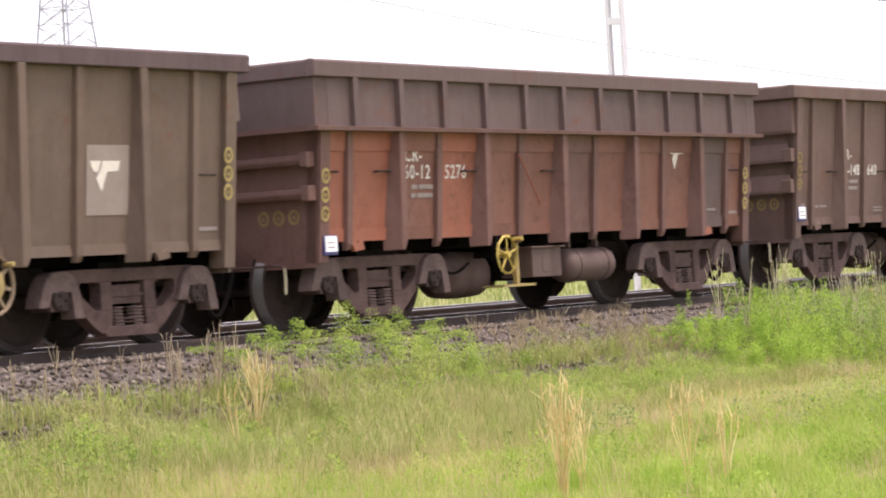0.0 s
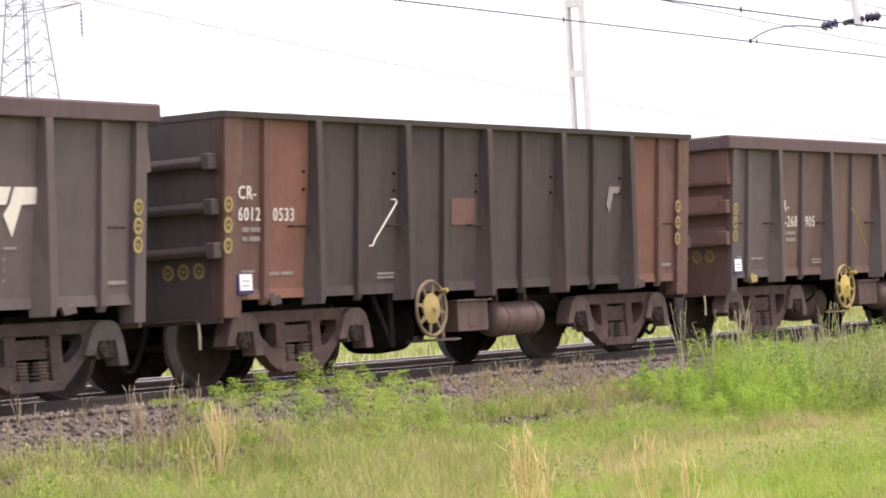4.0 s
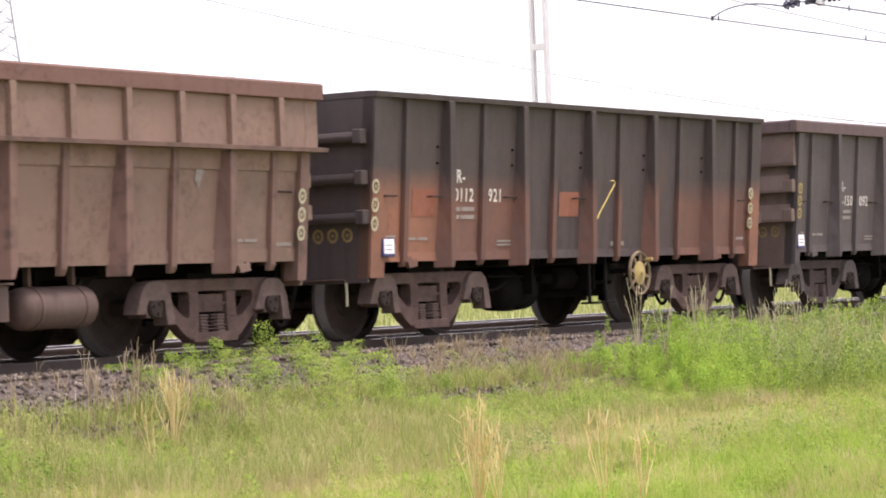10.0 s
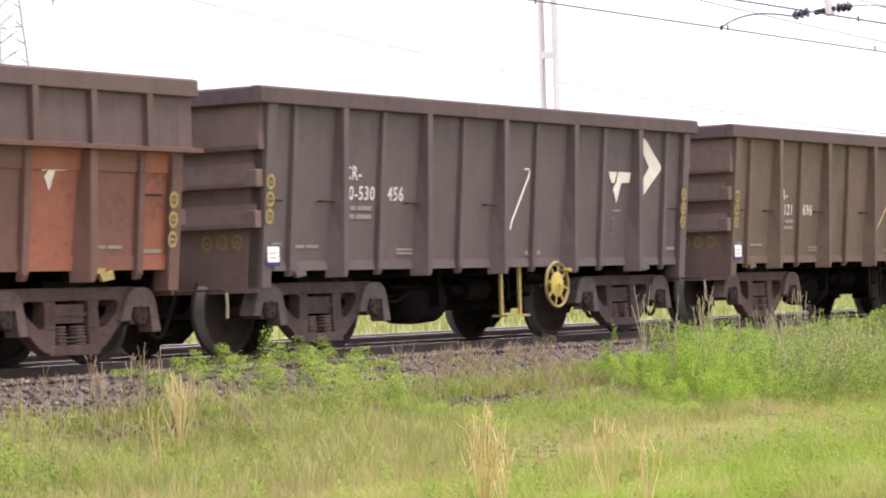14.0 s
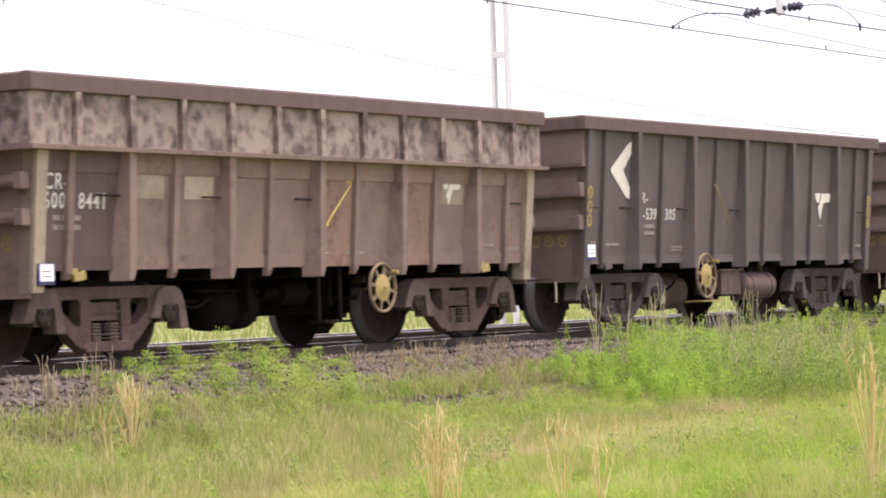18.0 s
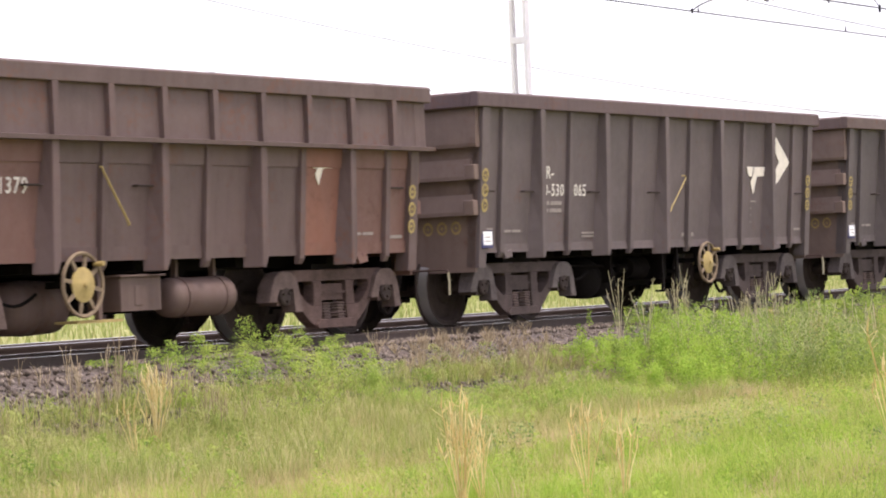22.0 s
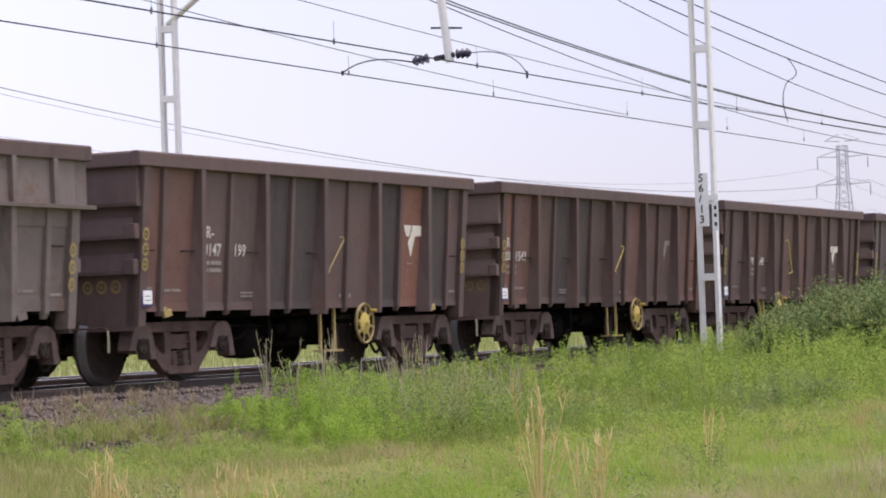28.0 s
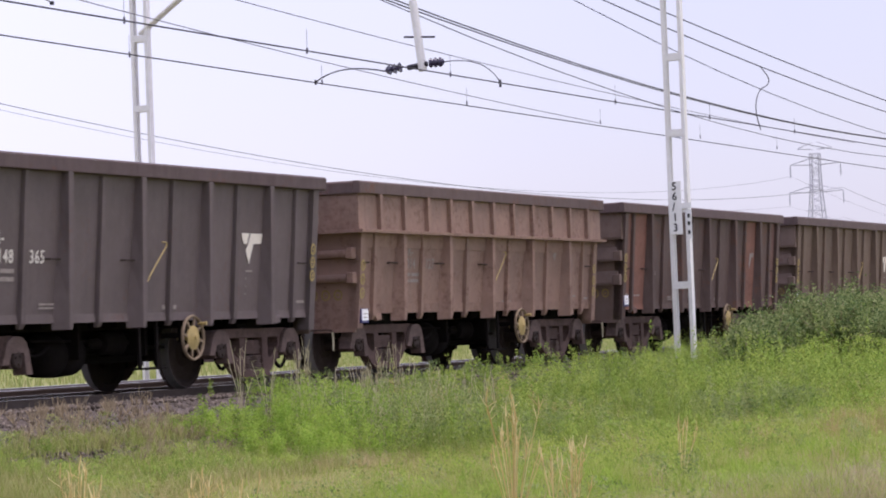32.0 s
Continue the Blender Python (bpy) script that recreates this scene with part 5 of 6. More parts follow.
wire("carrier_wire", MW, SECOND, [(-18.6, 6.8), (11.4, 5.6), (41.4, 6.85)], 0.008, THINWIRE)
wire("feeder_wire", FW, 23.3, [(41.4, 8.15), (69, 6.69), (93, 6.57)], 0.016, WIRE)
wire("feeder_wire", FW, 22.9, [(41.4, 8.05), (69.5, 6.577), (91.5, 6.488)], 0.016, WIRE)
wire("feeder_wire", FW, 23.3, [(93, 6.57), (118, 7.0), (160, 8.5)], 0.016, WIRE)
wire("feeder_wire", FW, 18.0, [(41.4, 7.43), (60.54, 6.307), (72.08, 5.93)], 0.013, WIRE)
wire("feeder_wire", FW, 18.0, [(41.4, 7.60), (60.6, 6.647), (72.1, 6.233)], 0.013, WIRE)
wire("feeder_wire", FW, 18.0, [(72, 5.93), (90, 6.2), (110, 7.4)], 0.013, WIRE)


def eased(pts):
    """Corners cut twice, so that a cable hangs in a soft curve."""
    pts = [Vector(p) for p in pts]
    for k in range(2):
        cut = [pts[0]]
        for a, b in zip(pts, pts[1:]):
            cut += [a.lerp(b, 0.25), a.lerp(b, 0.75)]
        pts = cut + [pts[-1]]
    return pts


def make_droppers():
    for y, xs, za in ((SECOND, (36.0, 42.6, 49.0, 56.5, 63.5, 70.0), 4.89), (TRACK, (29.0, 34.0, 39.0, 46.5, 52.0, 58.0), 4.50)):
        for x in xs:
            d = part("dropper", mesh("dropper_%d" % (y * 10), lambda bm: (rod(bm, (0, 0, 0), (0, 0, 0.30), 0.0035, 4), rod(bm, (0, 0, -0.03), (0, 0, 0.05), 0.016, 5))), THINWIRE, None, Matrix.Translation((x, y, za + (x - 41) * 0.005)))
            tagged(d, "thin dropper wire clipped to the contact wire", "dropper", "droppers")

    def loop(pts):
        def build(bm):
            path_rod(bm, eased(pts), 0.010, 5)
            box(bm, pts[-1][0] - 0.03, pts[-1][0] + 0.03, pts[-1][1] - 0.02, pts[-1][1] + 0.02, pts[-1][2] - 0.03, pts[-1][2] + 0.02)
        return build
    J = "curved dark jumper cable clamped to a wire"
    tagged(part("jumper_cable", mesh("loop_far", loop([(33.45, SECOND, 6.6), (33.36, SECOND, 6.1), (33.39, SECOND, 5.80), (33.42, SECOND, 5.64), (33.58, SECOND, 5.50), (33.83, SECOND, 5.45)])), WIRE), J, "cable")
    tagged(part("jumper_cable", mesh("loop_near", loop([(22.7, TRACK, 5.4), (22.66, TRACK, 4.55), (22.62, TRACK, 4.36), (22.48, TRACK, 4.16), (22.3, TRACK, 4.10)])), WIRE), J, "cable")

    def jump(bm):
        pts = [(60.54, 18.0, 6.307), (61.27, 18.0, 6.073), (61.06, 18.0, 5.903), (60.46, 18.0, 5.786), (60.12, 18.0, 5.545), (60.03, 18.0, 5.22), (60.37, 18.0, 4.853)]
        path_rod(bm, eased(pts), 0.012, 5)
    tagged(part("jumper_cable", mesh("jumper", jump), WIRE), "curved dark jumper cable between two wires", "cable")


make_droppers()


# ---- power line far behind ----
def pylon(x, y, s=1.0):
    top = new("pylon")
    top.location = (x, y, -0.6)
    tagged(top, "tall galvanised lattice power pylon far behind the railway", "pylon", "power pylons")
    lev = [(0, 3.3), (6, 2.65), (11, 1.85), (15.5, 1.42), (19, 1.12), (22.5, 0.85), (25.5, 0.75), (28.5, 0.75)]
    corner = ((-1, -1), (1, -1), (1, 1), (-1, 1))

    def leg(bm):
        path_rod(bm, [(w, w, z) for z, w in lev], 0.075, 5)
    for k in range(4):
        part("leg", mesh("pylon_leg", leg), PYLON, top, pose(0, 0, 0, 0, 0, 90 * k))

    def brace(bm):
        for (za, wa), (zb, wb) in zip(lev, lev[1:]):
            cut = [(za + (zb - za) * k / 3, wa + (wb - wa) * k / 3) for k in range(4)]
            for (z0, w0), (z1, w1) in zip(cut, cut[1:]):
                rod(bm, (-w0, w0, z0), (w1, w1, z1), 0.035, 4)
                rod(bm, (w0, w0, z0), (-w1, w1, z1), 0.035, 4)
            rod(bm, (-wb, wb, zb), (wb, wb, zb), 0.035, 4)
    for k in range(4):
        part("bracing", mesh("pylon_brace", brace), PYLON, top, pose(0, 0, 0, 0, 0, 90 * k))

    def arm(length, z):
        def build(bm):
            for s2 in (-1, 1):
                for w in (-0.7, 0.7):
                    rod(bm, (w, 0.5 * s2, z), (0, length * s2, z + 0.2), 0.05, 4)
                    rod(bm, (w, 0.5 * s2, z + 1.2), (0, length * s2, z + 0.2), 0.04, 4)
        return build
    for length, z in ((4.3, 26.6), (4.6, 22.0), (3.0, 29.2)):
        part("cross_arm", mesh("arm_%d" % (z * 10), arm(length, z)), PYLON, top)

    def hang(bm):
        rod(bm, (0, 0, 0), (0, 0, -2.2), 0.06, 5)
        for k in range(6):
            rod(bm, (0, 0, -0.5 - k * 0.26), (0, 0, -0.62 - k * 0.26), 0.14, 6)
    for y0, z in ((-4.3, 26.8), (4.3, 26.8), (-4.6, 22.2), (4.6, 22.2)):
        part("hanging_insulator", mesh("hang", hang), PYLON, top, Matrix.Translation((0, y0, z)))


pylon(134.8, 116.0)
pylon(446.5, 124.0)
pylon(760.0, 132.0)
for dy, zm, c, r in ((-4.3, 16.2, 2.4e-4, 0.030), (4.3, 17.5, 2.8e-4, 0.018), (-4.6, 10.96, 2.5e-4, 0.018), (4.6, 15.3, 1.65e-4, 0.016)):
    for xa, xb, ya, yb in ((135.2, 446.5, 116, 124), (446.5, 760, 124, 132), (-180, 135.2, 108, 116)):
        mid, k = (xa + xb) / 2, c
        ob = wire("power_line", "thin grey high-voltage conductor", ya + dy, [(xa, zm + k * (xa - mid) ** 2), (mid, zm), (xb, zm + k * (xb - mid) ** 2)], r, WIRE, yb + dy)
        ob["group"] = "power lines"


# ---- grass, weeds and bushes ----
def surf_z(x, y):
    bed = np.where(y < 14.0, -9.0, np.where(y < 14.9, -0.62 + (y - 13.75) / 1.15 * 0.47, -0.12))
    return np.maximum(ground_z(x, y), bed)


def blades(rng, x, y, h, w, bend):
    n = len(x)
    az, ln = rng.uniform(0, 2 * np.pi, n), rng.uniform(0.1, 1.0, n) * bend * h
    fx, fy = np.cos(az), np.sin(az)
    sx, sy = -fy * w / 2, fx * w / 2
    z = surf_z(x, y) - 0.01
    V = np.empty((n, 5, 3))
    V[:, 0] = np.stack([x - sx, y - sy, z], 1)
    V[:, 1] = np.stack([x + sx, y + sy, z], 1)
    V[:, 2] = np.stack([x + fx * ln * 0.3 + sx * 0.75, y + fy * ln * 0.3 + sy * 0.75, z + h * 0.6], 1)
    V[:, 3] = np.stack([x + fx * ln * 0.3 - sx * 0.75, y + fy * ln * 0.3 - sy * 0.75, z + h * 0.6], 1)
    V[:, 4] = np.stack([x + fx * ln, y + fy * ln, z + h], 1)
    T = np.array([[0, 1, 2], [0, 2, 3], [3, 2, 4]])
    F = T[None] + (np.arange(n) * 5)[:, None, None]
    return V.reshape(-1, 3), F.reshape(-1, 3)


def scatter(rng, n, x0, x1, y0, y1, near=13.0, power=1.3):
    x, y = rng.uniform(x0, x1, n), rng.uniform(y0, y1, n)
    d, a = np.hypot(x, y), np.degrees(np.arctan2(x, y))
    keep = (d > near) & (a > 41) & (a < 79) & (rng.uniform(0, 1, n) < (16.0 / np.maximum(d, 16.0)) ** power)
    return x[keep], y[keep]


def patchy(x, y, s, seed):
    return 0.5 + 0.25 * (np.sin(x * s + seed) * np.cos(y * s * 1.3 - seed) + np.sin((x + y) * s * 0.7 + 2 * seed) * np.cos((x - 1.7 * y) * s * 0.55))


GRASS = leafy("field_grass", [(0.40, (0.20, 0.28, 0.055)), (0.46, (0.30, 0.43, 0.080)), (0.53, (0.43, 0.51, 0.115)), (0.60, (0.60, 0.54, 0.26))], 0.55, 0.6, 0.5, 0.2)
VERGE = leafy("verge_blade", [(0.36, (0.24, 0.31, 0.080)), (0.48, (0.37, 0.425, 0.122)), (0.60, (0.57, 0.51, 0.27))], 0.9, 0.6, 0.4, 0.35)
LIME = leafy("lime_blade", [(0.36, (0.24, 0.38, 0.055)), (0.50, (0.34, 0.48, 0.080)), (0.62, (0.50, 0.56, 0.15))], 2.2, 0.6, 0.5, 0.12)
BANKBLADE = leafy("bank_blade", [(0.36, (0.13, 0.21, 0.042)), (0.48, (0.25, 0.36, 0.066)), (0.62, (0.42, 0.48, 0.13))], 1.9, 0.6, 0.45, 0.15)
TAN_GRASS = leafy("tan_blade", [(0.36, (0.34, 0.27, 0.12)), (0.50, (0.50, 0.38, 0.18)), (0.62, (0.58, 0.47, 0.27))], 1.4, 0.6, 0.4, 0.2)
FARGRASS = leafy("far_blade", [(0.36, (0.23, 0.29, 0.085)), (0.50, (0.31, 0.36, 0.12)), (0.62, (0.42, 0.41, 0.18))], 0.4, 0.7, 0.4, 0.2)
OLIVELEAF = leafy("olive_leaf", [(0.38, (0.20, 0.25, 0.065)), (0.48, (0.31, 0.37, 0.10)), (0.58, (0.46, 0.48, 0.18))], 1.3, 0.6, 0.4, 0.2)
TUSSOCK = leafy("tussock_blade", [(0.38, (0.18, 0.28, 0.050)), (0.48, (0.31, 0.42, 0.075)), (0.58, (0.50, 0.52, 0.18))], 1.6, 0.6, 0.5, 0.15)
STRAW = leafy("dry_straw", [(0.36, (0.30, 0.25, 0.16)), (0.5, (0.42, 0.36, 0.24)), (0.62, (0.54, 0.46, 0.32))], 1.2, 0.7, 0.3, 0.3)
CLOVER = leafy("low_leaf", [(0.38, (0.15, 0.26, 0.045)), (0.48, (0.30, 0.42, 0.070)), (0.58, (0.48, 0.55, 0.13))], 0.8, 0.6, 0.5, 0.2)
HAZE = leafy("seeding_grass", [(0.38, (0.34, 0.35, 0.12)), (0.5, (0.48, 0.41, 0.19)), (0.60, (0.56, 0.43, 0.29))], 0.8, 0.6, 0.4, 0.2)
WEED = leafy("leafy_weed", [(0.36, (0.10, 0.165, 0.034)), (0.47, (0.24, 0.36, 0.058)), (0.60, (0.42, 0.49, 0.11))], 2.3, 0.6, 0.32, 0.12)
FRESH = leafy("fresh_leaf", [(0.36, (0.14, 0.25, 0.040)), (0.47, (0.29, 0.45, 0.062)), (0.60, (0.44, 0.56, 0.11))], 2.6, 0.6, 0.45, 0.12)
BUSHLEAF = leafy("bush_leaf", [(0.36, (0.10, 0.16, 0.055)), (0.48, (0.22, 0.29, 0.095)), (0.60, (0.40, 0.43, 0.19))], 2.2, 0.6, 0.4, 0.2)
SHRUB = leafy("shrub_leaf", [(0.38, (0.10, 0.16, 0.055)), (0.49, (0.21, 0.275, 0.098)), (0.60, (0.37, 0.41, 0.18))], 1.3, 0.6, 0.35, 0.25)
DRY = leafy("dry_stalk", [(0.25, (0.66, 0.53, 0.25)), (0.5, (0.80, 0.69, 0.36)), (0.75, (0.88, 0.80, 0.50))], 3.0, 0.8, 0.4)
DEAD = leafy("dead_weed", [(0.25, (0.24, 0.185, 0.12)), (0.5, (0.40, 0.32, 0.21)), (0.75, (0.60, 0.50, 0.34))], 3.0, 0.85, 0.05)
PALEDRY = leafy("bleached_stem", [(0.25, (0.48, 0.44, 0.27)), (0.75, (0.72, 0.65, 0.44))], 3.0, 0.8, 0.3)


def tussocks(name, label, seed, n, x0, x1, y0, y1, low, high, wide, per, material, keep=None):
    """Soft clumps of fine blades that stand out of the field."""
    rng = np.random.default_rng(seed)
    tx, ty = scatter(rng, n, x0, x1, y0, y1, 13.0, 0.5)
    if keep is not None:
        k = rng.uniform(0, 1, len(tx)) < keep(tx, ty)
        tx, ty = tx[k], ty[k]
    k = rng.integers(per // 2, per * 3 // 2, len(tx))
    hh = np.repeat(rng.uniform(low, high, len(tx)), k)
    sp = np.repeat(rng.uniform(0.6, 1.3, len(tx)), k) * wide
    off = rng.normal(size=(len(hh), 2))
    x, y = np.repeat(tx, k) + off[:, 0] * sp, np.repeat(ty, k) + off[:, 1] * sp
    hh = hh * np.exp(-0.35 * (off ** 2).sum(1)) * rng.uniform(0.55, 1.15, len(x))
    V, F = blades(rng, x, y, hh + 0.02, rng.uniform(0.003, 0.006, len(x)), 1.0)
    tagged(new(name, stuff_mesh(name, V, F, material)), label, "grass", kind="stuff")


def make_grass():
    rng = np.random.default_rng(11)
    x, y = scatter(rng, 720000, 8, 64, 3.0, 14.3)
    p = patchy(x, y, 0.9, 1.3) * 0.45 + 0.55 * patchy(x, y, 2.9, 0.4)
    h = (0.05 + 0.42 * np.clip(p - 0.25, 0, 1) ** 1.7) * rng.uniform(0.5, 1.3, len(x))
    V, F = blades(rng, x, y, h, rng.uniform(0.004, 0.009, len(x)), 1.7)
    tagged(new("grass", stuff_mesh("grass", V, F, GRASS)), "fresh green grass covering the field by the track", "grass", kind="stuff")
    # a soft band of seeding grass before the bank, and patches of it in the field
    x, y = scatter(rng, 260000, 8, 60, 4.0, 14.2)
    band = (y > 9.6) & (y < 12.7) & (x < 36) & (patchy(x, y, 0.8, 2.0) > 0.22)
    k = (patchy(x, y, 0.55, 4.0) + 0.35 * patchy(x, y, 2.6, 1.0) > 0.66) | (((x - 34.0) / 3.6) ** 2 + ((y - 8.7) / 1.2) ** 2 < 1) | band
    x, y = x[k], y[k]
    V, F = blades(rng, x, y, 0.19 * rng.uniform(0.6, 1.4, len(x)), rng.uniform(0.002, 0.0035, len(x)), 1.5)
    tagged(new("seeding_grass", stuff_mesh("seeding_grass", V, F, HAZE)), "taller pale seeding grass in patches", "grass", kind="stuff")
    T = "soft green tussocks of fine grass standing out of the field"
    tussocks("grass_tussocks", T, 71, 1400, 12, 46, 5.0, 10.8, 0.10, 0.30, 0.13, 90, LIME)
    tussocks("grass_tussocks", T, 72, 650, 12, 46, 5.0, 10.8, 0.12, 0.36, 0.12, 80, TUSSOCK)
    tussocks("pale_tussocks", "pale straw-green tussocks in the field", 73, 450, 12, 46, 5.0, 13.2, 0.12, 0.34, 0.10, 60, HAZE)
    tussocks("verge_tussocks", "olive tussocks along the foot of the ballast", 74, 900, 11, 20.5, 11.6, 14.1, 0.14, 0.42, 0.09, 60, VERGE)
    tussocks("verge_tussocks", "olive tussocks along the foot of the ballast", 75, 900, 20, 27.5, 12.4, 14.3, 0.08, 0.24, 0.10, 60, VERGE)
    tussocks("tan_grass", "tan dry grass at the edge of the field", 76, 420, 29.5, 46, 7.2, 10.2, 0.18, 0.40, 0.13, 80, TAN_GRASS, lambda x, y: np.exp(-((x - 35.5) / 4.0) ** 2 - ((y - 8.6) / 1.0) ** 2))
    tussocks("bank_grass", "tall soft green growth along the bank", 77, 760, 28.5, 52, 9.9, 14.3, 0.30, 0.70, 0.22, 110, BANKBLADE, lambda x, y: np.where(y > 11.0 - 0.04 * (x - 30), 1.0, 0.15))
    # a dry, half bare patch
    x, y = rng.normal(22.5, 2.6, 16000), rng.normal(6.1, 0.75, 16000)
    V, F = blades(rng, x, y, rng.uniform(0.05, 0.22, len(x)), rng.uniform(0.003, 0.006, len(x)), 1.6)
    tagged(new("dry_grass_patch", stuff_mesh("dry_grass_patch", V, F, STRAW)), "dry greyish straw lying over a bare patch", "grass", kind="stuff")
    # rank growth along the toe of the ballast
    x, y = scatter(rng, 90000, 10, 44, 12.4, 14.35)
    k = rng.uniform(0, 1, len(x)) < 0.25 + 0.9 * patchy(x, y, 1.9, 0.7)
    x, y = x[k], y[k]
    V, F = blades(rng, x, y, rng.uniform(0.06, 0.24, len(x)), rng.uniform(0.003, 0.007, len(x)), 1.3)
    tagged(new("verge_grass", stuff_mesh("verge_grass", V, F, VERGE)), "rank olive-green grass along the ballast toe", "grass", kind="stuff")
    # the field beyond the line
    x, y = rng.uniform(20, 130, 45000), rng.uniform(22.6, 60, 45000)
    V, F = blades(rng, x, y, 0.17 * rng.uniform(0.4, 1.3, len(x)), np.full(len(x), 0.022), 0.6)
    tagged(new("far_grass", stuff_mesh("far_grass", V, F, FARGRASS)), "yellow-green grass behind the tracks", "grass", kind="stuff")


def leaves(rng, px, py, hh, rad, count, size):
    """Leafy plants at px, py: small pointed leaves round upright stems."""
    idx = np.repeat(np.arange(len(px)), count)
    n = len(idx)
    u = rng.uniform(0.12, 1.0, n) ** 0.75
    r = rad[idx] * np.sqrt(rng.uniform(0, 1, n)) * (1.05 - 0.55 * u)
    a = rng.uniform(0, 2 * np.pi, n)
    c = np.stack([px[idx] + r * np.cos(a), py[idx] + r * np.sin(a), surf_z(px[idx], py[idx]) + hh[idx] * u], 1)
    s = size * rng.uniform(0.6, 1.5, n)
    up = rng.normal(size=(n, 3)) * 0.55 + np.array([-0.25, -0.75, 0.70])
    d = np.cross(up, rng.normal(size=(n, 3)))
    e = np.cross(d, up)
    d /= np.linalg.norm(d, axis=1, keepdims=True)
    e /= np.linalg.norm(e, axis=1, keepdims=True)
    d, e = d * s[:, None], e * (s * 0.45)[:, None]
    V = np.stack([c - d * 0.5, c + e * 0.5, c + d * 0.5, c - e * 0.5], 1)
    F = np.arange(n * 4).reshape(n, 4)
    return V.reshape(-1, 3), F


def weeds(name, label, seed, x0, x1, y0, y1, n, hmin, hmax, rad, count, size, material, shape=None):
    rng = np.random.default_rng(seed)
    px, py = rng.uniform(x0, x1, n), rng.uniform(y0, y1, n)
    hh = rng.uniform(hmin, hmax, n)
    if shape is not None:
        hh = hh * shape(px, py)
        k = hh > 0.08
        px, py, hh = px[k], py[k], hh[k]
    V, F = leaves(rng, px, py, hh, np.full(len(px), rad) * (0.6 + 0.4 * hh / max(hmax, 0.01)), count, size)
    tagged(new(name, stuff_mesh(name, V, F, material)), label, "weeds", kind="stuff")


CREST = ((10, -0.60), (25.0, -0.48), (26.0, -0.20), (26.9, 0.08), (28.1, 0.24), (29.5, 0.22), (31.8, 0.04), (34.0, 0.08), (36.0, 0.28), (39.5, 0.28), (43.0, 0.26), (46.0, 0.40), (80.0, 0.7))


def to_crest(px, py):
    """Growth up to the skyline of the weeds along the bank."""
    xs, zs = zip(*CREST)
    line = np.interp(px, xs, zs) - 0.55 * np.clip((13.2 - py) / 3.0, 0, 1)
    return np.clip(line - surf_z(px, py), 0.0, 1.6) * (0.50 + 0.62 * patchy(px, py, 2.3, 5.0))


